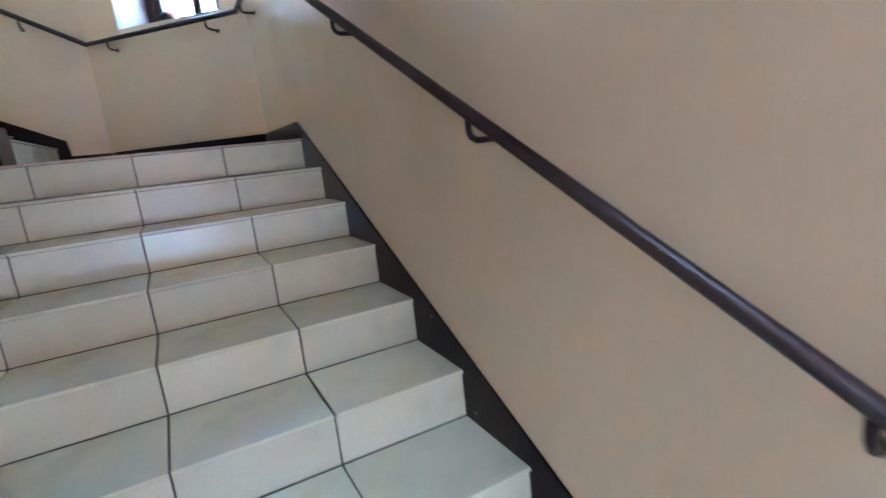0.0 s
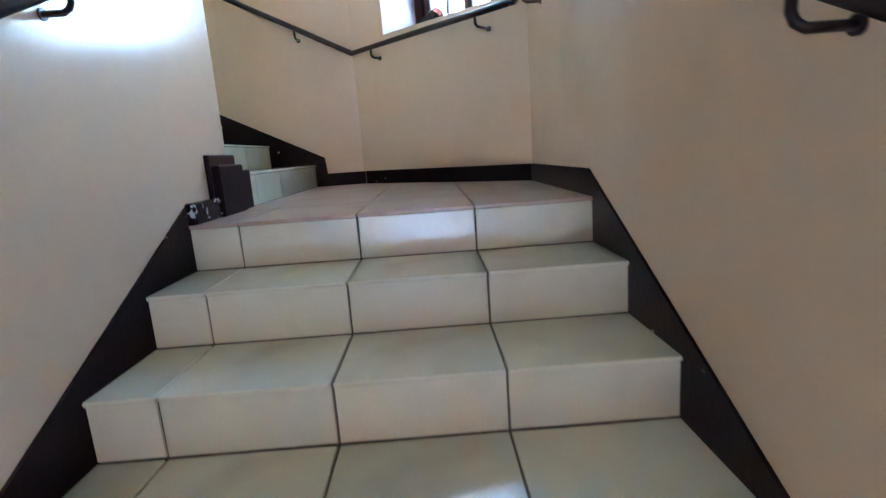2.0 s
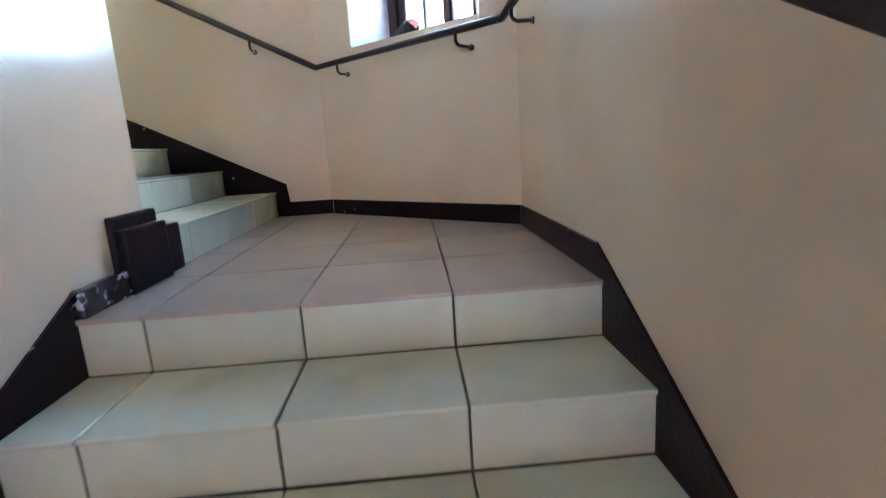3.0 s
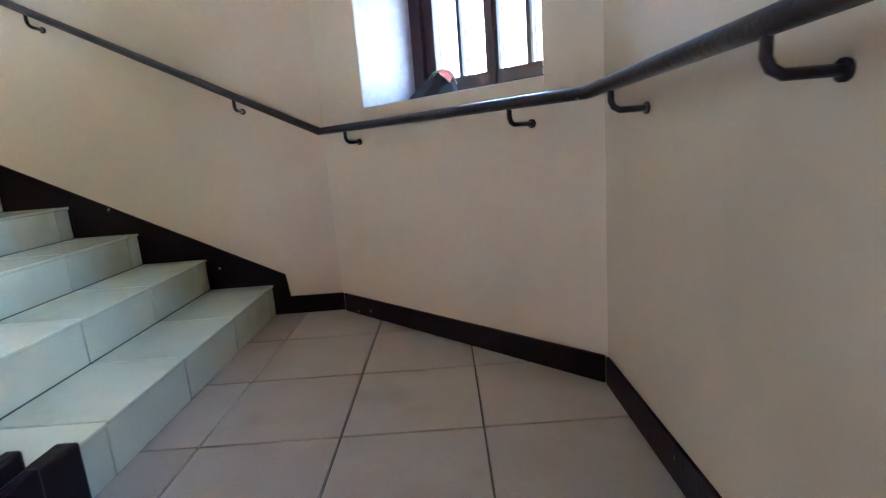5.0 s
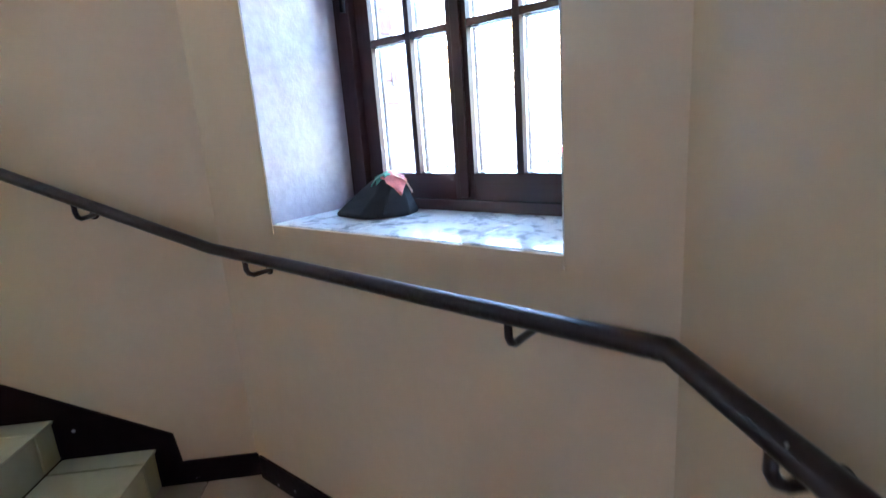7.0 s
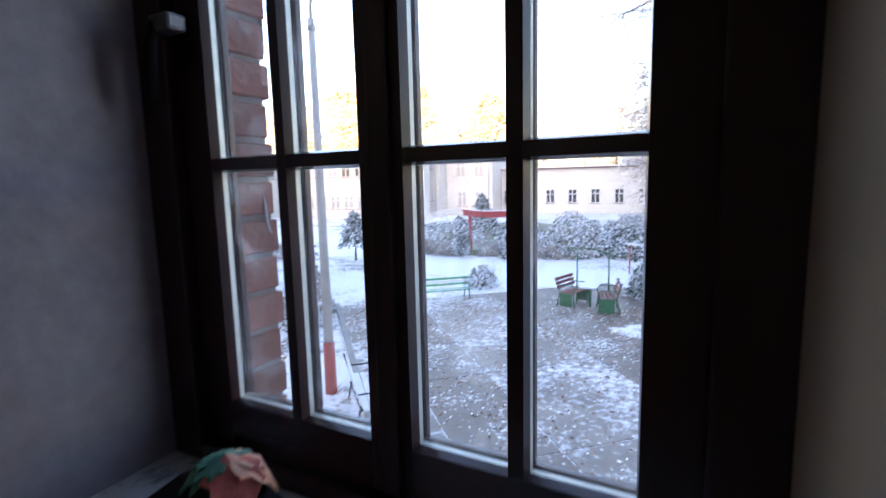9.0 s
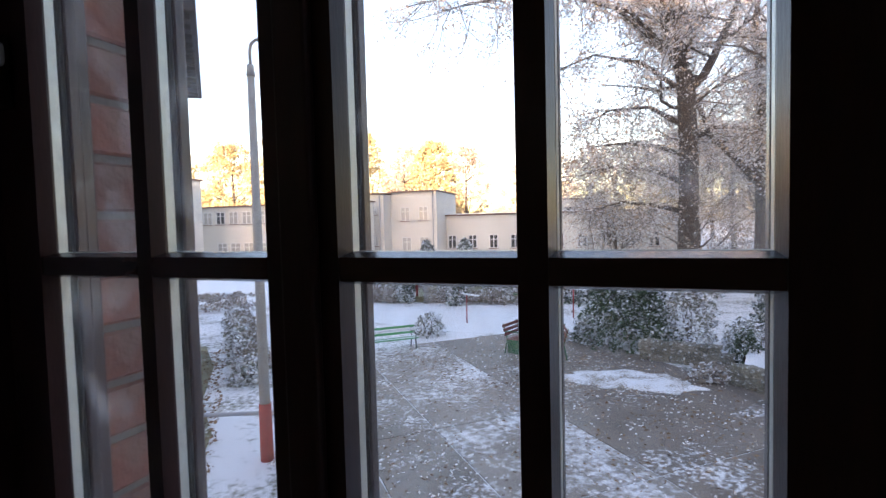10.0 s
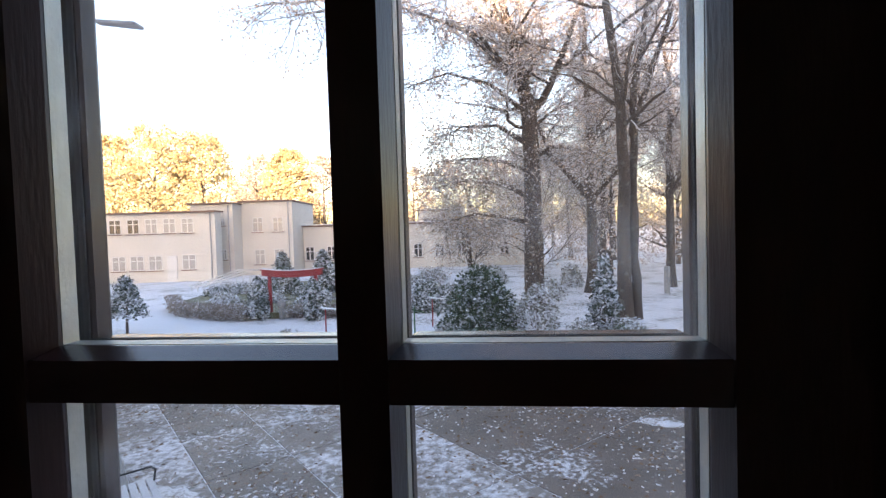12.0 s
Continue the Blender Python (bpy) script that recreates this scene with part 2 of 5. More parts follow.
def piece(name, me, parent, m):
    ob = new(name, me)
    ob.parent = parent
    ob.matrix_local = m
    return ob


def thing(name, label, category, m=None, group="", kind=""):
    ob = new(name)
    ob.empty_display_size = 0.1
    if m is not None:
        ob.matrix_world = m
    return tagged(ob, label, category, group, kind)


def slab(name, label, x0, x1, y0, y1, z0, z1, material, m=None, bevel=0.0):
    bm = bmesh.new()
    box(bm, x0, x1, y0, y1, z0, z1, bevel)
    ob = part(name, bm, material)
    if m is not None:
        ob.matrix_world = m
    return tagged(ob, label, name.split("_")[0], kind="structure")


# ---- stair well ----
XL, XR, YF, G, R = -0.170, 1.210, 2.000, 0.312, 0.156
YS, ZT, ZL = 0.430, 3.30, -0.156 * 11
TILE = 0.3996


def walls(name, label, boxes):
    bm = bmesh.new()
    for q in boxes:
        box(bm, *q)
    return tagged(part(name, bm, M_WALL), label, "wall", kind="structure")


# the lower hall has a tall window; the upper opening is unseen, added for skylight
walls("wall_right", "cream gloss painted plaster wall beside the lower flight",
      [(XR, XR + 0.35, -5.6, 1.17, ZL - 0.1, ZT)])
walls("wall_far", "cream gloss painted plaster wall beside the upper flight",
      [(-2.6, 0.30, YF, YF + 0.45, -0.4, ZT), (-5.0, -4.9, YF, YF + 0.45, -0.4, ZT), (-4.9, -2.6, YF, YF + 0.45, -0.4, 1.95), (-4.9, -2.6, YF, YF + 0.45, 3.25, ZT)])
slab("wall_spine", "cream gloss painted stair wall with a worn rounded corner", -5.0, XL, -5.6, YS, ZL - 0.1, ZT, M_WALL, bevel=0.012)
walls("wall_back", "plain cream wall with a tall window closing the lower hall",
      [(-5.0, -0.05, -5.9, -5.6, ZL - 0.1, ZT), (1.10, XR + 0.35, -5.9, -5.6, ZL - 0.1, ZT), (-0.05, 1.10, -5.9, -5.6, ZL - 0.1, -1.2), (-0.05, 1.10, -5.9, -5.6, 2.4, ZT)])
slab("wall_upper_end", "plain cream wall closing the upper flight", -5.3, -5.0, YS, YF + 0.45, -0.4, ZT, M_WALL)
slab("ceiling", "plain painted ceiling over the stairs", -5.3, XR + 0.35, -5.9, 3.2, ZT, ZT + 0.3, M_CEIL)
slab("floor_lower", "tiled floor of the lower hall", XL, XR, -5.6, -10.5 * G, ZL - 0.2, ZL, M_FTILE)

# window wall with its opening
WU0, WU1, WZ0, WZ1 = 0.288, 1.189, 0.959, 2.36
bm = bmesh.new()
for c, d in ((-0.2, WZ0 - 0.03), (WZ1, ZT)):
    box(bm, WU0 - 0.05, WU1 + 0.05, 0.002, 0.44, c, d)
prism(bm, [(-0.25, 0.0), (0.289, 0.0), (0.270, 0.34), (0.270, 0.44), (-0.25, 0.44)], "z", -0.2, ZT)
prism(bm, [(1.189, 0.0), (1.55, 0.0), (1.55, 0.44), (1.170, 0.44), (1.170, 0.34)], "z", -0.2, ZT)
box(bm, 0.28, 1.195, 0.0, 0.002, -0.2, WZ0 - 0.03)
ob = part("wall_window", bm, M_WALL)
ob.matrix_world = OM
tagged(ob, "cream gloss painted plaster wall round the stair window", "wall", kind="structure")

# landing
bm = bmesh.new()
prism(bm, [(XL, 0.011), (XR, 0.011), (XR, 1.02), (PL.x, PL.y), (PL.x, YF), (XL, YF)], "z", -0.20, -0.008)
landing = tagged(part("floor_landing", bm, M_GROUT), "beige square floor tiles with dark joints on the stair landing", "floor", kind="structure")


def clip_poly(poly, px, py, nx, ny):
    """Keep the side of a line through (px, py) towards (nx, ny)."""
    out = []
    for i, a in enumerate(poly):
        b = poly[(i + 1) % len(poly)]
        da, db = (a[0] - px) * nx + (a[1] - py) * ny, (b[0] - px) * nx + (b[1] - py) * ny
        if da >= 0:
            out.append(a)
        if da * db < 0:
            t = da / (da - db)
            out.append((a[0] + t * (b[0] - a[0]), a[1] + t * (b[1] - a[1])))
    return out


J = 0.003
xs = [XL, 0.0, TILE, 2 * TILE, XR]
ys = [0.0] + [1.216 + k * TILE for k in (-2, -1, 0, 1)] + [YF]
for i in range(4):
    for j in range(5):
        p = [(xs[i] + J, ys[j] + J), (xs[i + 1] - J, ys[j] + J), (xs[i + 1] - J, ys[j + 1] - J), (xs[i] + J, ys[j + 1] - J)]
        if j == 0:
            p[0], p[1] = (p[0][0], -0.008), (p[1][0], -0.008)
        p = clip_poly(p, PL.x, PL.y, -N.x, -N.y)
        if len(p) > 2:
            bm = bmesh.new()
            prism(bm, p, "z", -0.012, 0.0)
            bmesh.ops.bevel(bm, geom=bm.edges[:], offset=0.0015, segments=1, affect="EDGES")
            part("floor_tile", bm, M_FTILE, landing)


def stairs(name, label, m, width, joints, steps, first):
    """A tiled flight; steps run down along -y from the nosing at the origin."""
    st = thing(name, label, "stairs", m, kind="structure")
    bm = bmesh.new()
    prof = [(0.3 if first else 0.0, -0.02)]
    for k in range(steps):
        prof += [(-k * G - 0.004 + 0.012, -k * R - 0.012), (-k * G + 0.008, -(k + 1) * R - 0.010)]
    prof += [(-steps * G, -steps * R - 0.01), (-steps * G, -steps * R - 0.25), (0.3 if first else 0.0, -0.45)]
    prism(bm, prof, "x", 0.0, width)
    part("stair_core", bm, M_GROUT, st)
    for i in range(len(joints) - 1):
        a, b = joints[i] + J, joints[i + 1] - J
        bm = bmesh.new()
        box(bm, a, b, -G - 0.008, -J, -0.012, 0.0, 0.002)
        tread = mesh_of("tread_tile", bm, M_TILE)
        bm = bmesh.new()
        box(bm, a, b, 0.0, 0.009, -R + 0.002, -0.014, 0.0015)
        riser = mesh_of("riser_tile", bm, M_TILE)
        for k in range(steps):
            piece("riser_tile", riser, st, Matrix.Translation((0, -k * G, -k * R)))
            if k < steps - 1:
                piece("tread_tile", tread, st, Matrix.Translation((0, -k * G, -(k + 1) * R)))
    return st


stairs("stairs_lower", "tiled lower flight with cream tiles and dark joints", Matrix.Translation((XL, 0, 0)), XR - XL, [0.0, -XL, TILE - XL, 2 * TILE - XL, XR - XL], 11, True)
TOP = 13
m = Matrix.Translation((-0.162 - (TOP - 1) * G, YS, TOP * R)) @ Matrix.Rotation(radians(90), 4, "Z")
stairs("stairs_upper", "tiled upper flight with pale cream tiles and dark joints", m, YF - YS, [0.0, 0.28, 0.28 + TILE, 0.28 + 2 * TILE, 0.28 + 3 * TILE, YF - YS], TOP, False)


def skirting(name, label, poly, axis, a, b, m=None):
    bm = bmesh.new()
    prism(bm, poly, axis, a, b)
    ob = part(name, bm, M_SKIRT)
    if m is not None:
        ob.matrix_world = m
    return tagged(ob, label, "skirting", kind="structure")


SK, ST = 0.09, 0.009
SL = R / G
SKL = "dark brown gloss painted skirting"
# along the lower flight: a band that follows the slope
low = [(0.05, -0.22), (0.05, SK + 0.003), (-11 * G, SK - 0.003 - SL * (11 * G)), (-11 * G, -11 * R - 0.2)]
skirting("baseboard_right", SKL + " following the lower flight", low[::-1], "x", XR - ST, XR)
skirting("baseboard_right_landing", SKL + " on the landing", [(0.05, -0.005), (1.01, -0.005), (1.01, SK), (0.05, SK + 0.003)], "x", XR - ST, XR)
skirting("baseboard_left", SKL + " with chipped edges along the lower flight", [(0.02, -0.22), (0.02, 0.075), (-11 * G, 0.055 - SL * 11 * G), (-11 * G, -11 * R - 0.2)], "x", XL, XL + ST)
skirting("baseboard_window", SKL + " under the stair window", [(-0.006, -0.005), (1.375, -0.005), (1.375, SK), (-0.006, SK)], "y", -ST, 0.0, OM)
up = [(0.206, -0.005), (0.206, SK - 0.001), (-0.075, SK), (-0.088, 0.205)]
up += [(-4.2, 0.205 + SL * (4.2 - 0.088)), (-4.2, -0.12 + SL * (4.2 - 0.088)), (-0.20, -0.12)]
skirting("baseboard_far", SKL + " stepping up along the upper flight", up, "y", YF - ST, YF)


def block(name, label, x0, x1, y0, y1, z0, z1):
    bm = bmesh.new()
    box(bm, x0, x1, y0, y1, z0, z1, 0.008, seg=2)
    return tagged(part(name, bm, M_SKIRT), label, "skirting", kind="structure")


curb = block("baseboard_spine", "dark brown rounded skirting with worn pale chips at the stair wall", XL, XL + 0.036, -0.004, 0.235, 0.0, 0.075)
curb.data.materials[0] = M_CURB
block("baseboard_corner", "dark brown stepped skirting block round the wall corner", XL - 0.02, XL + 0.016, 0.205, 0.47, 0.0, 0.235)
block("baseboard_corner_front", "dark brown lower step of the skirting block", XL + 0.014, XL + 0.046, 0.215, 0.465, 0.0, 0.195)
block("baseboard_corner_low", "dark brown lower skirting block at the first step", XL - 0.03, XL + 0.026, 0.455, 0.60, 0.0, 0.170)


# ---- handrails ----
def handrail(label, pts, brackets, rad=0.0175):
    rail = thing("handrail", label, "handrail", group="stair handrails")
    bm = bmesh.new()
    tube(bm, pts, rad, 16)
    part("rail", bm, M_RAIL, rail)
    for p, w, k in brackets:     # p: point under the rail; w: unit vector to the wall; k: its distance
        p, w = Vector(p), Vector(w)
        bm = bmesh.new()
        dn = Vector((0, 0, -1))
        pp = [p, p + dn * 0.03, p + dn * 0.042 + w * 0.006, p + dn * 0.050 + w * 0.020, p + dn * 0.050 + w * k]
        tube(bm, pp, 0.0075, 10)
        tube(bm, [p + dn * 0.050 + w * (k - 0.006), p + dn * 0.050 + w * (k + 0.001)], 0.014, 12)
        part("bracket", bm, M_RAIL, rail)
    return rail


RX = XR - 0.074
RZ = 0.880
c1, c2 = Vector((0.191, 1.903, RZ)), Vector((1.130, 0.912, RZ - 0.002))
bend = Vector((RX - 0.022, -0.02, RZ - 0.004))
low_end = bend + Vector((0.022, -3.2, -3.2 * SL))
up_end = c1 + Vector((-3.6, 0.023, 3.6 * SL))
pts = [low_end, bend, c2, c1, up_end]
br = []
for y in (-1.04, -1.85, -2.60):
    xx = bend.x + (y - bend.y) * -0.022 / 3.2
    br.append(((xx, y, bend.z + (y - bend.y) * SL - 0.012), (1, 0, 0), XR - xx))
for y in (0.15, 0.715):
    xx = bend.x + (c2.x - bend.x) * (y - bend.y) / (c2.y - bend.y)
    br.append(((xx, y, RZ - 0.012), (1, 0, 0), XR - xx))
for uu in (0.245, 1.14):
    w1, w2 = OM.inverted() @ c1, OM.inverted() @ c2
    away = -(w1.y + (w2.y - w1.y) * (uu - w1.x) / (w2.x - w1.x))
    q = ow(uu, -away, RZ - 0.012)
    br.append((tuple(q), tuple(N), away))
for x in (-0.178, -1.03, -1.9):
    yy = c1.y + 0.023 * (c1.x - x) / 3.6
    br.append(((x, yy, RZ + (c1.x - x) * SL - 0.012), (0, 1, 0), YF - yy))
handrail("dark brown painted round steel handrail bending round the landing walls", pts, br, [0.0138, 0.0168, 0.0172, 0.0168, 0.0160])
pts = [(XL + 0.07, -3.2, 0.848 - 3.2 * SL), (XL + 0.07, -0.05, 0.848 - 0.05 * SL), (XL + 0.07, 0.03, 0.835)]
handrail("dark brown painted round steel handrail on the stair wall", pts, [((XL + 0.07, y, 0.838 + y * SL), (-1, 0, 0), 0.07) for y in (-0.49, -1.4, -2.3)])


# ---- stair window ----
def at_window(ob):
    ob.matrix_world = OM
    return ob


ZB, ZROWS = 1.063, (1.447, 1.465, 1.849, 1.867, 2.250)
window = at_window(thing("window_1", "dark stained wooden casement window with small panes, closed", "window", kind="structure"))


def wood(name, x0, x1, y0, y1, z0, z1, parent, material=None, bevel=0.003, label=""):
    bm = bmesh.new()
    box(bm, x0, x1, y0, y1, z0, z1, bevel, seg=2)
    return part(name, bm, material or (M_FRAMEH if (x1 - x0) > (z1 - z0) else M_FRAME), parent, label)


def moulded(name, along, a, b, lo, hi, y0, y1, parent, cham=0.0034, sides=(1, 1)):
    """A bar from a to b along 'x' or 'z' whose inner edges towards the panes are splayed."""
    bm = bmesh.new()
    l1, h1 = lo - cham * sides[0], hi + cham * sides[1]
    yc = y1 - 0.002
    sec = [(l1, y1), (l1, yc), (lo, y0), (hi, y0), (h1, yc), (h1, y1)]
    if along == "z":
        prism(bm, sec, "z", a, b)
    else:
        prism(bm, [(y, z) for z, y in sec], "x", a, b)
    return part(name, bm, M_FRAMEH if along == "x" else M_FRAME, parent)


FX0, FX1 = 0.268, 1.150
fixed = new("window_frame")
fixed.parent = window
wood("jamb", FX0 - 0.05, 0.338, 0.335, 0.46, 0.93, 2.40, fixed)
wood("jamb", 1.100, FX1 + 0.06, 0.335, 0.46, 0.93, 2.40, fixed)
wood("bottom_member", 0.338, 1.100, 0.337, 0.46, 0.93, 0.990, fixed)
wood("head", 0.338, 1.100, 0.337, 0.46, 2.33, 2.40, fixed)
for nm, a0, a1, b0, b1, q0, q1 in (("casement_left", 0.336, 0.395, 0.685, 0.7205, 0.535, 0.553), ("casement_right", 0.7225, 0.752, 1.038, 1.102, 0.889, 0.909)):
    leaf = new(nm)
    leaf.parent = window
    y0, y1 = 0.361, 0.377
    moulded("stile", "z", 0.988, 2.332, a0, a1, y0, y1, leaf, sides=(0, 1))
    moulded("stile", "z", 0.988, 2.332, b0, b1, y0, y1, leaf, sides=(1, 0))
    moulded("rail", "x", a1, b0, 0.988, ZB, y0 + 0.0004, y1, leaf, sides=(0, 1))
    moulded("rail", "x", a1, b0, 2.250, 2.332, y0 + 0.0004, y1, leaf, sides=(1, 0))
    moulded("glazing_bar", "z", ZB, 2.250, q0, q1, y0 + 0.0008, y1, leaf)
    for z0, z1 in (ZROWS[0:2], ZROWS[2:4]):
        moulded("glazing_bar", "x", a1, q0, z0, z1, y0 + 0.0012, y1, leaf)
        moulded("glazing_bar", "x", q1, b0, z0, z1, y0 + 0.0012, y1, leaf)
    for nn, y0, y1, mt, w in (("seal_", 0.386, 0.395, M_SEAL, 0.0034), ("outer_", 0.3955, 0.410, None, 0.0022)):
        wood(nn + "stile", a0, a1 + w, y0, y1, 0.988, 2.332, leaf, mt)
        wood(nn + "stile", b0 - w, b1, y0, y1, 0.988, 2.332, leaf, mt)
        wood(nn + "rail", a1 + w, b0 - w, y0, y1, 0.988, ZB + w, leaf, mt)
        wood(nn + "rail", a1 + w, b0 - w, y0, y1, 2.250 - w, 2.332, leaf, mt)
        wood(nn + "glazing_bar", q0 - w, q1 + w, y0, y1, ZB + w, 2.250 - w, leaf, mt)
        for z0, z1 in (ZROWS[0:2], ZROWS[2:4]):
            wood(nn + "glazing_bar", a1 + w, q0 - w, y0 + 0.0006, y1, z0 - w, z1 + w, leaf, mt)
            wood(nn + "glazing_bar", q1 + w, b0 - w, y0 + 0.0006, y1, z0 - w, z1 + w, leaf, mt)
    for c0, c1 in ((a1, q0), (q1, b0)):
        for z0, z1 in ((ZB, ZROWS[0]), (ZROWS[1], ZROWS[2]), (ZROWS[3], ZROWS[4])):
            bm = bmesh.new()
            e = 0.0036
            box(bm, c0 - 0.01, c0 + e, 0.377, 0.386, z0, z1)
            box(bm, c1 - e, c1 + 0.01, 0.377, 0.386, z0, z1)
            box(bm, c0, c1, 0.377, 0.386, z0 - 0.01, z0 + e)
            box(bm, c0, c1, 0.377, 0.386, z1 - e, z1 + 0.01)
            part("spacer", bm, M_SPACER, leaf, "pale metal spacer between the panes")
            bm = bmesh.new()
            box(bm, c0 - 0.004, c1 + 0.004, 0.3795, 0.3835, z0 - 0.004, z1 + 0.004)
            pane = part("pane", bm, M_GLASS, leaf, "clear glass pane")
            pane.visible_shadow = False
wood("meeting_strip", 0.706, 0.737, 0.350, 0.3605, 0.995, 2.325, window)
# handle on the left stile
handle = new("handle")
handle.parent = window
tagged(handle, "grey metal casement handle turned down")
bm = bmesh.new()
box(bm, 0.340, 0.372, 0.352, 0.361, 1.615, 1.690, 0.004, seg=2)
part("rosette", bm, M_SEAL, handle)
bm = bmesh.new()
box(bm, 0.333, 0.378, 0.318, 0.353, 1.655, 1.681, 0.006, seg=2)
part("hub", bm, M_HANDLE, handle)
bm = bmesh.new()
tube(bm, [(0.340, 0.325, 1.668), (0.338, 0.316, 1.63), (0.337, 0.314, 1.55)], [0.009, 0.010, 0.008], 10)
part("lever", bm, M_SEAL, handle)

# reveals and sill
# right reveal takes the browner wall paint in place of real shade
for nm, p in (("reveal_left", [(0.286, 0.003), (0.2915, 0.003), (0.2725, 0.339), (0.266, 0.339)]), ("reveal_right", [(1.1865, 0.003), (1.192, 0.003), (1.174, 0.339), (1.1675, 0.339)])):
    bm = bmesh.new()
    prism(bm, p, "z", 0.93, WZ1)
    at_window(tagged(part("trim_" + nm, bm, M_REVEAL if nm == "reveal_left" else M_WALL), "whitish plastered window reveal with stains" if nm == "reveal_left" else "window reveal in cream wall paint, browner to stand in for shade", "reveal", kind="structure"))
sill = at_window(thing("window_sill", "grey veined stone sill slabs with thin joints", "sill", kind="structure"))
for a, b in ((0.262, 0.612), (0.614, 0.954), (0.956, 1.20)):
    bm = bmesh.new()
    box(bm, a, b, 0.009, 0.337, 0.93, 0.959, 0.002)
    part("sill_slab", bm, M_MARBLE, sill)

bm = bmesh.new()
box(bm, 0.2915, 1.1865, 0.0004, 0.0085, 0.926, 0.956, 0.001)
at_window(tagged(part("trim_sill_edge", bm, M_WALL), "cream painted plaster edge under the sill", "trim", kind="structure"))

rc = random.Random(8)
bm = bmesh.new()
z = 0.962
while z < 2.35:      # a broken pale edge, thin with wider flakes
    h = rc.uniform(0.010, 0.045)
    w = rc.uniform(0.0011, 0.0021) if rc.random() < 0.85 else rc.uniform(0.0022, 0.0034)
    box(bm, 1.1858, 1.1858 + w, -0.0012, rc.uniform(0.002, 0.005), z, z + h, 0.0005)
    z += h + (rc.uniform(0.002, 0.012) if rc.random() < 0.12 else 0.0002)
at_window(tagged(part("trim_chipped_edge", bm, M_CHIP), "chipped white plaster along the window corner", "trim", kind="structure"))

# ---- outer brick edge of the window ----
outer = at_window(thing("wall_outside", "red brick outer wall with grey mortar joints", "wall", kind="structure"))
bm = bmesh.new()
box(bm, -0.6, 0.285, 0.445, 0.576, GZ, 9.0)
box(bm, 1.17, 2.0, 0.445, 0.56, GZ, 9.0)
box(bm, 0.283, 1.17, 0.465, 0.56, GZ, 0.93)
box(bm, 0.283, 1.17, 0.465, 0.56, 2.42, 9.0)
part("mortar", bm, M_MORTAR, outer)
bm = bmesh.new()
box(bm, -0.112, 0.112, -0.055, 0.055, -0.033, 0.033, 0.004)
long_brick = mesh_of("brick", bm, M_BRICK)
rb = random.Random(4)
for k in range(24):
    z = 0.78 + k * 0.077
    off = 0.006 * (k % 2) + rb.uniform(-0.003, 0.003)
    piece("brick", long_brick, outer, pose(0.178 + off * 0.3, 0.527 + off, z, 0, 0, rb.uniform(-1, 1)))
    piece("brick", long_brick, outer, pose(1.285 - off * 0.4, 0.527 + off, z, 0, 0, rb.uniform(-1, 1)))

# ---- the house itself, over and behind the stairs: unseen bulk that shades the yard ----
house = thing("house", "large red brick house around the stairs", "building", kind="structure")
M_ROOF = mat("dark_roof_tiles", (0.055, 0.045, 0.045), 0.8, (0.03, 0.026, 0.028), 3.0, 30.0, bump=0.6)
M_RENDER = mat("pale_render", (0.62, 0.58, 0.50), 0.9, (0.52, 0.48, 0.42), 0.5, 12.0, bump=0.2)
bm = bmesh.new()
box(bm, -14.0, 1.7, -5.9, 1.0, 3.7, 9.0)
box(bm, -14.0, -5.6, -5.9, 2.4, GZ, 3.7)
part("wall", bm, M_BRICK, house)
bm = bmesh.new()
prism(bm, [(-6.4, 9.0), (1.5, 9.0), (-2.4, 11.0)], "x", -14.4, 2.1)
part("roof", bm, M_ROOF, house)
# unseen range, made up to throw its shadow over yard and park
rear = thing("sun_block_range", "unseen long brick range added to keep the low sun off the park", "building", kind="structure")
bm = bmesh.new()
box(bm, -80.0, 24.0, -31.0, -26.0, GZ, 13.3)
part("wall", bm, M_BRICK, rear)
bm = bmesh.new()
prism(bm, [(-31.6, 13.3), (-25.4, 13.3), (-28.5, 16.2)], "x", -80.5, 24.5)
part("roof", bm, M_ROOF, rear)

# a pale paint streak on the outer bricks
bm = bmesh.new()
tube(bm, [(0.2915, 0.553, 1.405), (0.2925, 0.556, 1.385), (0.2925, 0.557, 1.355), (0.2920, 0.562, 1.335), (0.2915, 0.570, 1.322)], [0.001, 0.003, 0.0035, 0.003, 0.001], 6)
part("paint_streak", bm, M_REVEAL, outer, "pale paint streak")
# ---- ground ----
M_SNOW = ground_mat("thin_snow_on_grass", (0.20, 0.18, 0.11), (0.10, 0.10, 0.06), 0.70, 0.98, 0.6, flake=9.0)
M_ASPH = ground_mat("frosty_dark_asphalt", (0.225, 0.180, 0.145), (0.125, 0.10, 0.082), 1.13, 1.32, 0.7, flake=11.0, rough=0.55)
M_ASPH2 = ground_mat("snow_dusted_asphalt", (0.33, 0.285, 0.245), (0.21, 0.18, 0.155), 0.97, 1.24, 0.55, flake=9.0)
M_SNOWP = ground_mat("leaf_strewn_snow", (0.34, 0.28, 0.21), (0.22, 0.18, 0.14), 0.84, 1.04, 2.0, flake=24.0)
M_FSNOW = mat("fresh_snow", (0.87, 0.87, 0.89), 0.6, (0.73, 0.74, 0.77), 3.0, 22.0, bump=0.5, dist=0.03)
M_CONC = mat("grey_concrete", (0.36, 0.35, 0.33), 0.9, (0.25, 0.24, 0.23), 2.0, 30.0, bump=0.4)
bm = bmesh.new()
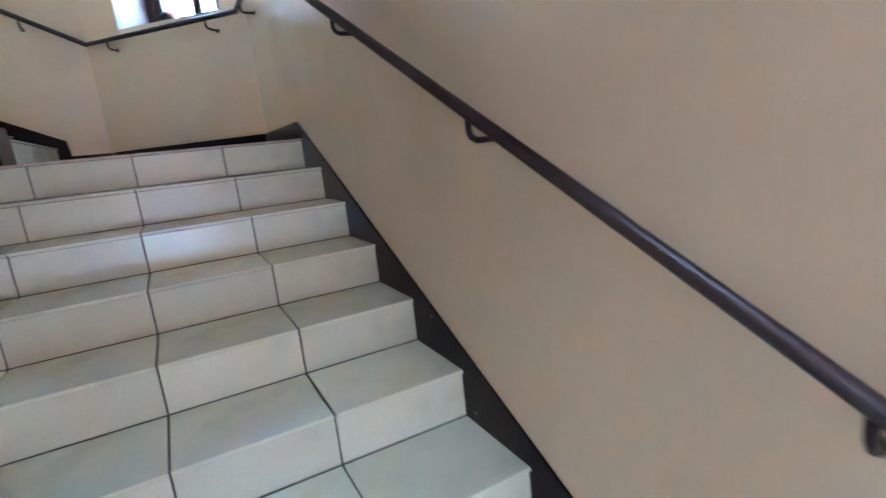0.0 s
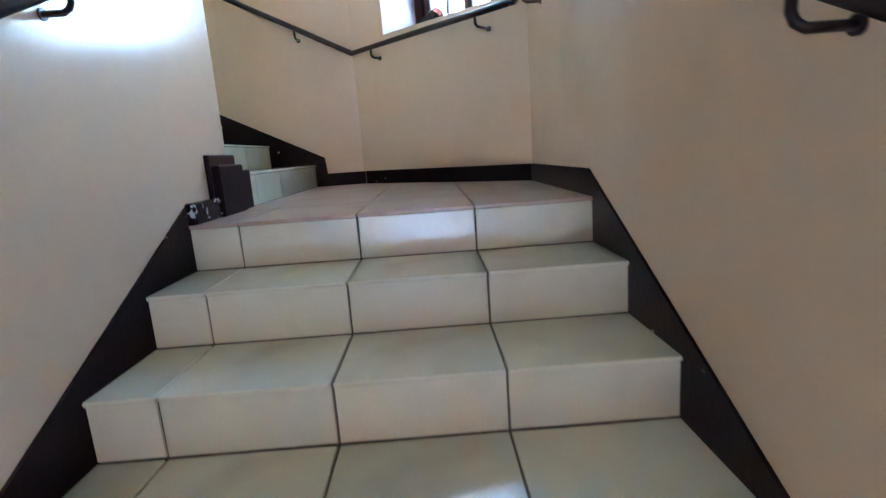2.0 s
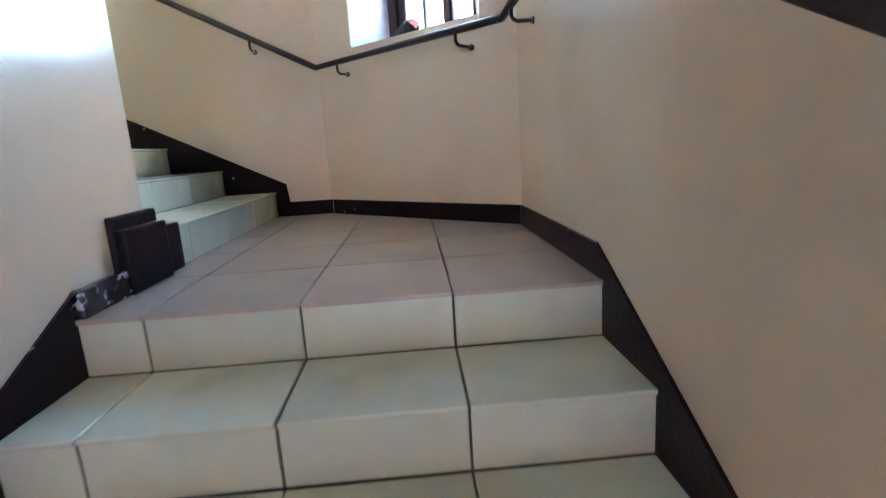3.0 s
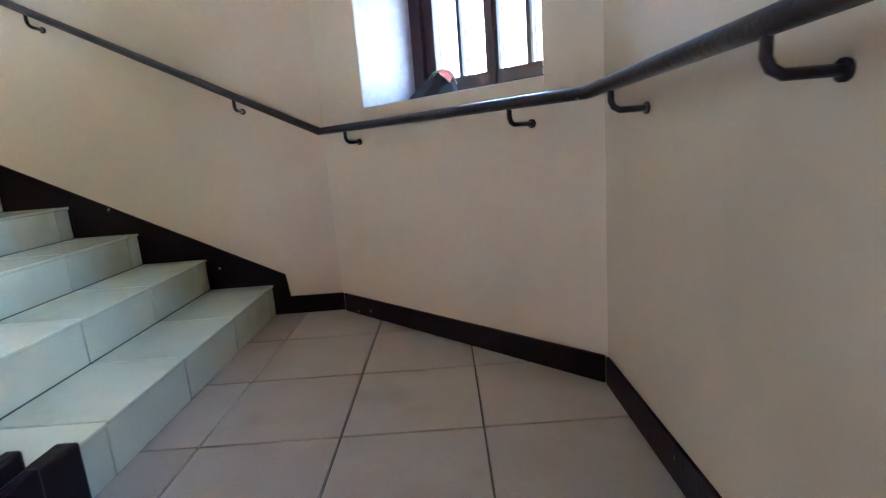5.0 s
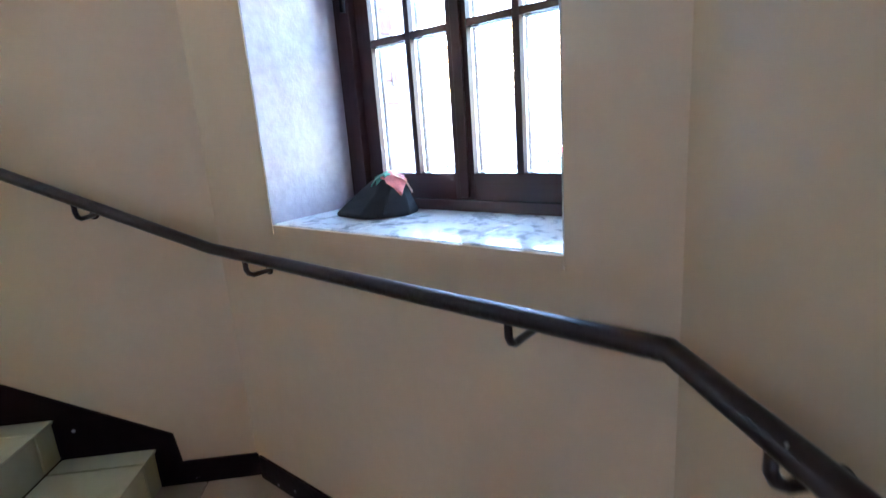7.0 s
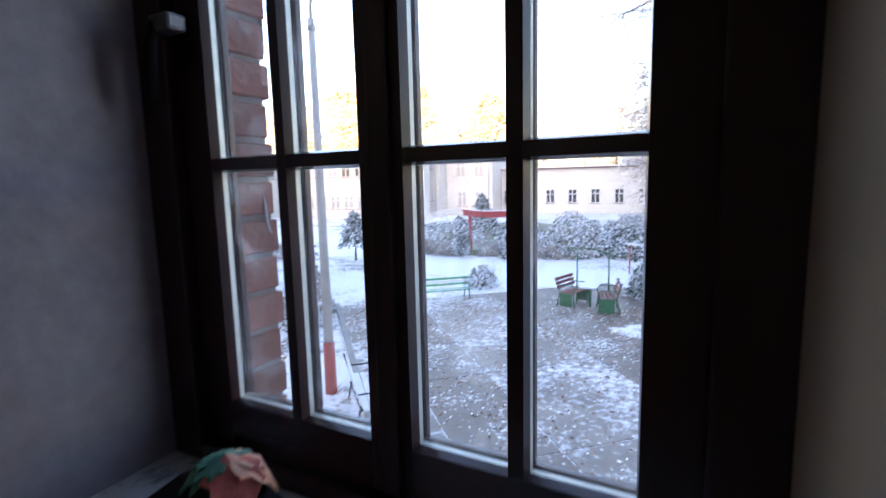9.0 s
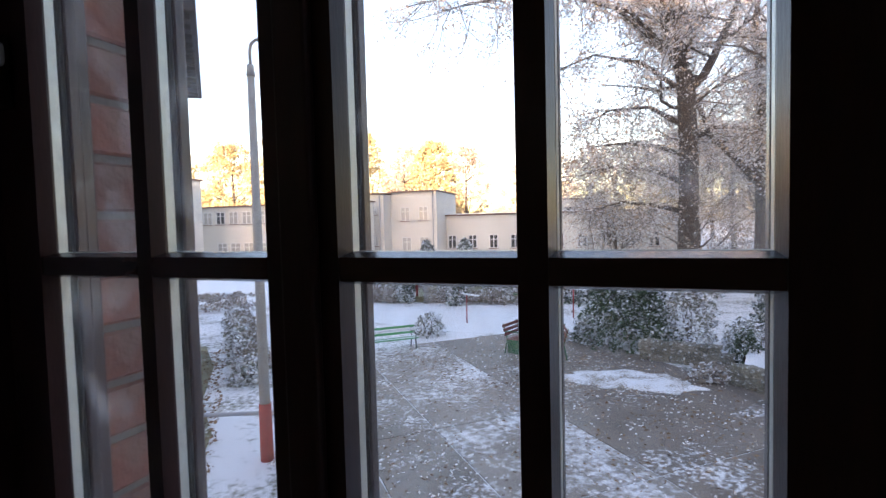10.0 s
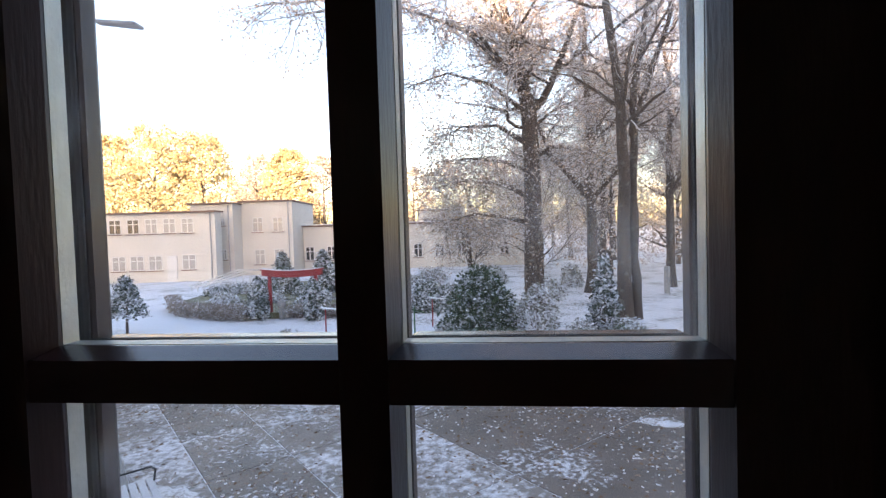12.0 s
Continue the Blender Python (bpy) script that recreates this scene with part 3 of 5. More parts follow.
bmesh.ops.create_grid(bm, x_segments=60, y_segments=60, size=1500)
for v in bm.verts:
    v.co.z = GZ
tagged(part("ground", bm, M_SNOW), "lawn under thin patchy snow", "ground", kind="structure")
yard = tagged(new("pavement"), "grey courtyard slabs dusted with snow and frost", "pavement", kind="structure")
gx, gy = (1.75, 2.70, 4.10, 6.50, 8.80, 11.10), (2.6, 6.9, 9.9, 12.9, 16.4)
for i in range(5):
    for j in range(4):
        bm = bmesh.new()
        box(bm, gx[i] + 0.011, gx[i + 1] - 0.011, gy[j] + 0.011, gy[j + 1] - 0.011, GZ - 0.05, GZ + 0.012, 0.006)
        part("paving_slab", bm, M_ASPH2 if i in (2, 0) else M_ASPH, yard)
bm = bmesh.new()
box(bm, 1.62, 1.74, 2.6, 16.4, GZ - 0.05, GZ + 0.09, 0.012)
tagged(part("kerb", bm, M_CONC), "low concrete kerb along the lawn", "kerb", kind="structure")
# the swept drive past the round bed
bm = bmesh.new()
prism(bm, [tuple(ow(*p)[:2]) for p in ((-30, 24), (-19, 22.5), (-12, 18.0), (-6, 16.4), (0, 16.6), (0, 20.0), (-5, 20.6), (-10, 20.9), (-14, 22.6), (-19, 27), (-30, 33))], "z", GZ - 0.05, GZ + 0.008)
tagged(part("road", bm, M_FSNOW), "drive under smooth trodden snow", "road", kind="structure")


def snow_blob(u, n, ru, rn, h, seed, label):
    rnd = random.Random(seed)
    bm = bmesh.new()
    bmesh.ops.create_uvsphere(bm, u_segments=72, v_segments=12, radius=1.0)
    ph = [rnd.uniform(0, 6.3) for _ in range(5)]
    for v in bm.verts:
        a = math.atan2(v.co.y, v.co.x)
        k = 1 + 0.12 * math.sin(2 * a + ph[0]) + 0.10 * math.sin(3 * a + ph[1]) + 0.07 * math.sin(7 * a + ph[2]) + 0.06 * math.sin(11 * a + ph[3]) + 0.05 * math.sin(17 * a + ph[4])
        w = noise.noise(v.co * 6 + Vector((seed, 0, 0))) * 0.25
        v.co = Vector((v.co.x * ru * k, v.co.y * rn * k, max(v.co.z, -0.1) * h * (1 + w)))
    for f in bm.faces:
        f.smooth = True
    ob = part("snow_patch", bm, M_SNOWP)
    ob.matrix_world = Matrix.Translation(ow(u, n, GZ + 0.015)) @ OM.to_3x3().to_4x4()
    return tagged(ob, label, "snow")


snow_blob(0.55, 12.45, 1.35, 0.85, 0.06, 3, "left-over patch of white snow on the dark paving")
snow_blob(4.0, 10.1, 0.45, 0.22, 0.03, 5, "small patch of snow on the dark paving")
snow_blob(-4.2, 6.7, 0.75, 0.5, 0.04, 6, "patch of snow round the white bench")


# ---- plants ----
def flakes(name, material, parent, centres, size, rnd, flat=0.0, label=""):
    """Many small leaves round the given points (point, spread, count)."""
    vs, fs = [], []
    for c, s, cnt in centres:
        for _ in range(cnt):
            p = Vector(c) + Vector((rnd.gauss(0, 1), rnd.gauss(0, 1), rnd.gauss(0, 0.8))) * s
            a = Vector((rnd.uniform(-1, 1), rnd.uniform(-1, 1), rnd.uniform(-1, 1) * (1 - flat))).normalized()
            b = a.cross(Vector((rnd.uniform(-1, 1), rnd.uniform(-1, 1), rnd.uniform(-1, 1)))).normalized()
            k = size * rnd.uniform(0.5, 1.3)
            a, b, i = a * k, b * k * 0.6, len(vs)
            vs += [p - a, p - b, p + a, p + b]
            fs.append((i, i + 1, i + 2, i + 3))
    me = bpy.data.meshes.new(name)
    me.from_pydata([tuple(v) for v in vs], [], fs)
    me.materials.append(material)
    ob = new(name, me)
    ob.parent = parent
    return tagged(ob, label)


M_BARK = chipped(mat("grey_brown_bark", (0.135, 0.10, 0.078), 0.95, (0.045, 0.034, 0.028), 4.0, 22.0, bump=1.0, stretch=(3, 3, 0.5), dist=0.05, amount=0.8), 5.0, 0.58, (0.34, 0.33, 0.29), 0.12, 0.55)
M_TWIG = snowy("frosted_twigs", (0.20, 0.155, 0.125), (0.12, 0.09, 0.075), level=0.45, soft=0.5, snow=(0.88, 0.86, 0.85))
M_FROST = snowy("frosted_brown_leaves", (0.64, 0.46, 0.31), (0.42, 0.285, 0.19), level=0.92, soft=0.7, per_island=0.4, clump=1.3, clump_size=1.6, snow=(0.92, 0.89, 0.87))
M_GOLD = mat("golden_autumn_leaves", (0.58, 0.46, 0.22), 0.8, (0.30, 0.225, 0.11), 0.35, 2.0, bump=0.0)
M_RUST = mat("pale_rusty_leaves", (0.46, 0.36, 0.27), 0.8, (0.27, 0.21, 0.16), 0.35, 2.0, bump=0.0)
M_YEW = snowy("snowy_evergreen_needles", (0.055, 0.095, 0.05), (0.03, 0.06, 0.03), level=1.62, soft=0.4, per_island=0.12, clump=2.0, clump_size=4.5)
M_SPRUCE = snowy("snowy_blue_spruce_needles", (0.085, 0.11, 0.085), (0.045, 0.065, 0.05), level=1.42, soft=0.45, per_island=0.15, clump=2.0, clump_size=4.5)
M_SHRUB = snowy("snowy_grey_shrub", (0.28, 0.27, 0.22), (0.16, 0.165, 0.13), level=1.30, soft=0.5, per_island=0.2, clump=2.0, clump_size=3.5)
M_HEDGE = snowy("frosty_brown_hedge", (0.36, 0.30, 0.25), (0.24, 0.20, 0.165), level=1.10, soft=0.5, per_island=0.3, clump=1.0, clump_size=3.0)


def bare_tree(label, u, n, height, girth, seed, lean=(0, 0), fork=0.5, leaves=3200, spread=1.0, first=0.5, reach=1.0, leaf=0.05, material=None, maxd=5, bough=None, stems=None, ivy=0):
    """Trunk with forking limbs, twigs and rimed leaves."""
    rnd = random.Random(seed)
    tree = thing("tree", label, "tree", Matrix.Translation(ow(u, n, GZ)), "park trees")
    trunk, twigs, tips = bmesh.new(), bmesh.new(), []

    def grow(p, d, length, r, depth):
        k = (6, 4, 4, 3, 3, 3)[min(depth, 5)]
        pts, rads, q, dd = [p], [r], p, d
        for i in range(k):
            bend = Vector((rnd.gauss(0, 1), rnd.gauss(0, 1), rnd.gauss(0, 0.6))) * (0.014 if depth == 0 else 0.12 + 0.07 * depth)
            dd = (dd + bend + Vector((0, 0, 0.06 if depth < 3 else -0.06))).normalized()
            q = q + dd * length / k
            pts.append(q)
            rads.append(r * (1 - 0.38 * (i + 1) / k) * (1.0 if depth or i else 0.88))
        if depth == 0:
            rads[0] *= 1.25
        tube(trunk if depth < 3 else twigs, pts, rads, (12, 8, 6, 4, 3, 3)[min(depth, 5)], caps=False)
        if depth >= 3:
            tips.extend(pts[1:])
        if depth >= maxd or r < 0.004:
            return
        for i in range(1, k + 1):
            for _ in range(2 if 0 < depth < 4 else 1):
                if depth == 0 and i < k * fork:
                    continue
                if rnd.random() < 0.12:
                    continue
                az = rnd.uniform(0, 2 * math.pi)
                out = (pts[i] - pts[i - 1]).normalized()
                side = out.orthogonal().normalized()
                side = (side * math.cos(az) + out.cross(side) * math.sin(az)).normalized()
                nd = (out + side * rnd.uniform(0.6, 1.2) * spread).normalized()
                grow(pts[i], nd, length * rnd.uniform(0.48, 0.70) * reach, max(rads[i] * rnd.uniform(0.40, 0.60), 0.009), depth + 1)
        nd = (dd + Vector((rnd.gauss(0, 0.2), rnd.gauss(0, 0.2), 0.1))).normalized()
        grow(q, nd, length * 0.7, rads[-1] * 0.9, depth + 1)

    d0 = (OM.to_3x3() @ Vector((lean[0], lean[1], 1))).normalized()
    if stems:
        for row, r0, r1, bare in stems:      # a stem by its bends (along, out, up), its girths, and the share without boughs
            ctrl = [OM.to_3x3() @ Vector(q) for q in row]
            pts = []
            for a, b in zip(ctrl, ctrl[1:]):
                k = max(2, int((b - a).length / 0.8))
                pts += [a.lerp(b, i / k) + Vector((rnd.gauss(0, 0.045), rnd.gauss(0, 0.045), 0)) * (i > 0) for i in range(k)]
            pts.append(ctrl[-1])
            rads = [r0 + (r1 - r0) * i / (len(pts) - 1) for i in range(len(pts))]
            if row[0][2] <= 0.0:
                rads[0], rads[1] = rads[0] * 1.5, rads[1] * 1.12
            tube(trunk, pts, rads, 12, caps=False)
            for i in range(1, len(pts)):
                if i / len(pts) < bare:
                    continue
                for _ in range(2 if rnd.random() < 0.4 else 1):
                    az = rnd.uniform(0, 2 * math.pi)
                    d = (Vector((math.cos(az), math.sin(az), rnd.uniform(-0.05, 0.75))) * spread).normalized()
                    grow(pts[i], d, rnd.uniform(1.4, 3.4) * reach, min(rads[i] * 0.42, 0.085), 2)
            grow(pts[-1], (pts[-1] - pts[-2]).normalized(), 3.0 * reach, r1 * 0.9, 1)
    else:
        grow(Vector((0, 0, -0.1)), d0, height * first, girth, 0)
    if ivy:
        ring = [(Vector((math.cos(q) * girth * 1.15, math.sin(q) * girth * 1.15, rnd.uniform(0.2, 6.5) ** 1.0)), 0.10, 5) for q in (rnd.uniform(0, 6.28) for _ in range(ivy // 5))]
        flakes("ivy", M_FROST, tree, ring, 0.05, rnd, label="frosted ivy climbing the trunk")
    if bough:
        for row in bough:
            pts = [OM.to_3x3() @ Vector(q) for q in row]
            tube(trunk, pts, [0.13, 0.085, 0.05, 0.02], 7, caps=False)
            for i in range(40):
                t = 0.7 + 2.3 * rnd.random() ** 0.7
                k = min(int(t), 2)
                p = pts[k].lerp(pts[k + 1], t - k)
                d = Vector((rnd.gauss(0, 1), rnd.gauss(0, 1), rnd.gauss(-0.2, 0.6))).normalized()
                grow(p, d, rnd.uniform(1.0, 2.2), 0.022, 3)
    part("trunk", trunk, M_BARK, tree)
    part("twigs", twigs, M_TWIG, tree)
    rnd.shuffle(tips)
    per = max(1, math.ceil(leaves / max(len(tips), 1)))
    flakes("crown", material or M_FROST, tree, [(p, 0.20, per) for p in tips[:max(1, leaves // per)]], leaf, rnd, label="thin crown of rimed brown leaves")
    return tree


def leafy_tree(label, p, height, width, seed, material, leaf=0.32, count=2600, group="autumn trees behind the buildings", trunk_h=0.3):
    """A full crown of clumps at the world place p (x, y)."""
    rnd = random.Random(seed)
    tree = thing("tree", label, "tree", Matrix.Translation((p[0], p[1], GZ)), group)
    bm = bmesh.new()
    tube(bm, [(0, 0, -0.1), (rnd.gauss(0, 0.2), 0, height * 0.4), (rnd.gauss(0, 0.4), 0, height * 0.85)], [height * 0.022, height * 0.016, 0.05], 8)
    for i in range(9):
        a, z = rnd.uniform(0, 6.28), height * rnd.uniform(trunk_h, 0.75)
        r = width * rnd.uniform(0.25, 0.42)
        tube(bm, [(0, 0, z), (r * 0.5 * math.cos(a), r * 0.5 * math.sin(a), z + height * 0.06), (r * math.cos(a), r * math.sin(a), z + height * 0.14)], [0.12, 0.08, 0.03], 5)
    part("trunk", bm, M_BARK, tree)
    cl = []
    for i in range(240):
        h = rnd.uniform(trunk_h, 1.0)
        t = (h - trunk_h) / (1 - trunk_h)
        env = math.sin(math.pi * min(1, 0.24 + 0.72 * t)) ** 0.6
        a, r = rnd.uniform(0, 6.28), width * 0.5 * env * math.sqrt(rnd.uniform(0.1, 1))
        cl.append(((r * math.cos(a), r * math.sin(a), h * height), width * rnd.uniform(0.022, 0.07), count // 240))
    flakes("crown", material, tree, cl, leaf, rnd)
    return tree


def bush(label, u, n, rad, height, seed, material, name="bush", leaf=0.07, count=1800, shape="round", z=0.0, category="bush"):
    """An evergreen or shrub: stems and a dense shell of small sprays."""
    rnd = random.Random(seed)
    b = thing(name, label, category, Matrix.Translation(ow(u, n, GZ + z)), "garden shrubs")
    bm = bmesh.new()
    for i in range(0 if shape == "standard" else 5):
        a = rnd.uniform(0, 6.28)
        tube(bm, [(0, 0, -0.05), (rad * 0.3 * math.cos(a), rad * 0.3 * math.sin(a), height * 0.4), (rad * 0.5 * math.cos(a), rad * 0.5 * math.sin(a), height * 0.75)], [0.03, 0.02, 0.008], 5)
    if shape == "standard":
        tube(bm, [(0, 0, -0.05), (0.03, 0, height * 0.5), (0, 0, height * 0.9)], [0.055, 0.04, 0.015], 8)
    part("stem", bm, M_BARK, b)
    cl = []
    k = max(40, count // 14)
    for i in range(k):
        t = (i + rnd.random()) / k
        if shape == "cone":
            r = rad * (1 - t) ** 0.8 * (1.0 + 0.25 * math.sin(t * 40))
            h = 0.06 + 0.94 * t
        elif shape == "pyramid":       # broad below, drawn in unevenly to the top
            h = 0.03 + 0.97 * t
            r = rad * (1 - t) ** 0.58 * (1.0 + 0.14 * math.sin(t * 31) + 0.2 * noise.noise(Vector((seed, t * 7, i * 0.3))))
        elif shape == "standard":      # a layered head on a bare stem
            h = 0.30 + 0.70 * t
            r = rad * (1 - t) ** 0.65 * (1.0 + 0.22 * math.sin(t * 34))
        elif shape == "column":
            r, h = rad * min(1, 2.6 * (1 - t)) ** 0.6, 0.03 + 0.97 * t
        else:
            h = 1 - (1 - t) ** 0.75
            r = rad * math.sqrt(max(0.0, 1 - h * h * 0.98)) * (0.82 + 0.3 * noise.noise(Vector((seed, t * 9, i))))
        a = i * 2.39996
        q = r * (1 - 0.30 * rnd.random() ** 2)
        cl.append(((q * math.cos(a), q * math.sin(a), h * height), rad * 0.10, 14))
    flakes("foliage", material, b, cl, leaf, rnd, flat=0.25)
    return b


# ---- the brick wing of the house beside the lawn ----
M_LITTER = mat("brown_leaf_litter", (0.34, 0.20, 0.11), 0.9, (0.20, 0.12, 0.07), 3.0, 30.0, bump=0.0)
M_WBRICK = mat("orange_red_brickwork", (0.52, 0.225, 0.15), 0.85, (0.40, 0.16, 0.11), 4.0, 40.0, bump=0.3)
wt, wk = M_WBRICK.node_tree.nodes, M_WBRICK.node_tree.links
w_src = wt["Principled BSDF"].inputs["Base Color"].links[0].from_socket
w_co, w_sp, w_cb, w_ad = wt.new("ShaderNodeTexCoord"), wt.new("ShaderNodeSeparateXYZ"), wt.new("ShaderNodeCombineXYZ"), wt.new("ShaderNodeMath")
w_br, w_mx = wt.new("ShaderNodeTexBrick"), wt.new("ShaderNodeMix")
wk.new(w_co.outputs["Object"], w_sp.inputs[0])
wk.new(w_sp.outputs["X"], w_ad.inputs[0])
wk.new(w_sp.outputs["Y"], w_ad.inputs[1])
wk.new(w_ad.outputs[0], w_cb.inputs["X"])
wk.new(w_sp.outputs["Z"], w_cb.inputs["Y"])
wk.new(w_cb.outputs[0], w_br.inputs["Vector"])
w_br.inputs["Scale"].default_value, w_br.inputs["Mortar Size"].default_value = 1.0, 0.006
w_br.inputs["Brick Width"].default_value, w_br.inputs["Row Height"].default_value = 0.25, 0.077
w_mx.data_type = "RGBA"
wk.new(w_br.outputs["Fac"], w_mx.inputs["Factor"])
wk.new(w_src, w_mx.inputs["A"])
w_mx.inputs["B"].default_value = (0.45, 0.36, 0.30, 1)
wk.new(w_mx.outputs["Result"], wt["Principled BSDF"].inputs["Base Color"])
wing = thing("brick_wing", "red brick wing with pale plinth and dark overhanging roof", "building")
WX, WY0, WY1 = -0.72, 13.7, 18.6
bm = bmesh.new()
box(bm, -9.0, WX, WY0, WY1, GZ + 0.62, 5.7)
part("wall", bm, M_WBRICK, wing)
bm = bmesh.new()
box(bm, WX - 0.01, WX + 0.025, WY0 + 0.25, WY1, GZ + 0.70, 5.58)
part("rendered_face", bm, M_RENDER, wing, "pale pinkish rendered side with brick corner")
bm = bmesh.new()
box(bm, -9.0, WX + 0.10, WY0 - 0.10, WY1, GZ - 0.05, GZ + 0.50, 0.02)
part("plinth", bm, M_RENDER, wing, "pale rendered plinth")
bm = bmesh.new()
box(bm, -9.0, WX + 0.13, WY0 - 0.13, WY1, GZ + 0.50, GZ + 0.68, 0.03)
part("plinth_course", bm, M_WBRICK, wing, "red moulded brick course")
bm = bmesh.new()
prism(bm, [(-9.5, WY0 - 1.7), (WX + 1.02, WY0 - 1.7), (WX + 0.66, WY1 + 0.35), (-9.5, WY1 + 0.35)], "z", 5.60, 5.86)
bmesh.ops.bevel(bm, geom=bm.edges[:], offset=0.02, segments=1, affect="EDGES")
part("roof", bm, M_ROOF, wing, "dark tiled roof with a deep eave")
for i in range(12):
    bm = bmesh.new()
    box(bm, WX - 0.05, WX + 0.90 - 0.028 * i, WY0 - 1.55 + i * 0.56, WY0 - 1.43 + i * 0.56, 5.50, 5.605, 0.01)
    part("rafter_end", bm, M_ROOF, wing)
M_WHITE = mat("white_window_paint", (0.74, 0.73, 0.70), 0.5, scale=12, bump=0.05)
M_WFRAME = mat("brown_window_paint", (0.20, 0.11, 0.07), 0.6, (0.14, 0.08, 0.05), 8.0, 40.0)
M_DARKGLASS = mat("dark_window_glass", (0.05, 0.055, 0.06), 0.08, (0.035, 0.04, 0.045), 1.0, 3.0, bump=0.0)
M_PALEPANE = mat("pale_curtained_window", (0.55, 0.53, 0.50), 0.15, (0.40, 0.38, 0.36), 1.5, 6.0, bump=0.0)
for a in (15.3, 17.0):
    for z0, z1 in ((-1.1, 0.8), (2.0, 3.9)):
        win = new("window")
        win.parent = wing
        bm = bmesh.new()
        for q in ((a, a + 0.09, z0, z1), (a + 0.91, a + 1.0, z0, z1), (a + 0.09, a + 0.91, z0, z0 + 0.09), (a + 0.09, a + 0.91, z1 - 0.09, z1), (a + 0.46, a + 0.54, z0 + 0.09, z1 - 0.09)):
            box(bm, WX - 0.06, WX + 0.06, q[0], q[1], q[2], q[3])
        part("frame", bm, M_WFRAME, win)
        bm = bmesh.new()
        box(bm, WX - 0.05, WX + 0.034, a + 0.05, a + 0.95, z0 + 0.05, z1 - 0.05)
        part("pane", bm, M_PALEPANE, win)
        bm = bmesh.new()
        box(bm, WX - 0.02, WX + 0.12, a - 0.08, a + 1.08, z0 - 0.09, z0 - 0.002, 0.01)
        part("sill", bm, M_CONC, win)
pipe = thing("downpipe", "grey metal downpipe on the brick wing", "downpipe")
bm = bmesh.new()
tube(bm, [(-1.45, WY0 - 0.07, 4.6), (-1.45, WY0 - 0.07, -1.2), (-1.40, WY0 - 0.18, -1.5), (-1.40, WY0 - 0.20, GZ + 0.02)], 0.05, 10)
part("pipe", bm, M_GREY, pipe)


M_MOSS = ground_mat("mossy_earth_with_leaves", (0.22, 0.19, 0.10), (0.12, 0.125, 0.06), 1.12, 1.25, 1.4, flake=16.0)
bm = bmesh.new()
prism(bm, [(-2.4, 9.6), (0.1, 9.6), (0.25, 11.5), (-0.05, 13.5), (0.05, 16.5), (-0.3, 19.2), (-2.4, 19.2)], "z", GZ - 0.05, GZ + 0.03)
tagged(part("ground_strip", bm, M_MOSS), "mossy earth strip strewn with brown leaves", "ground", kind="structure")
rm = random.Random(17)
lv = [(Vector((rm.uniform(-1.6, 0.35), rm.uniform(9.7, 18.5), GZ + 0.04)), 0.0, 1) for _ in range(1500)]
tagged(flakes("leaf_litter", M_LITTER, None, lv, 0.05, rm, flat=0.85), "brown leaf litter beside the brick plinth", "leaves", kind="stuff")


# ---- pale buildings across the park ----
BM = Matrix.Translation((1.016, 1.44, 0)) @ Matrix.Rotation(radians(-37.6), 4, "Z")
M_PALE = mat("pale_cream_render", (0.655, 0.625, 0.565), 0.9, (0.56, 0.53, 0.475), 0.35, 6.0, bump=0.1)
M_TRIM = mat("brown_roof_edge", (0.20, 0.12, 0.09), 0.7, scale=5)


M_CURTAIN = mat("pale_curtained_glass", (0.42, 0.41, 0.38), 0.15, (0.33, 0.32, 0.30), 1.0, 6.0, bump=0.0)


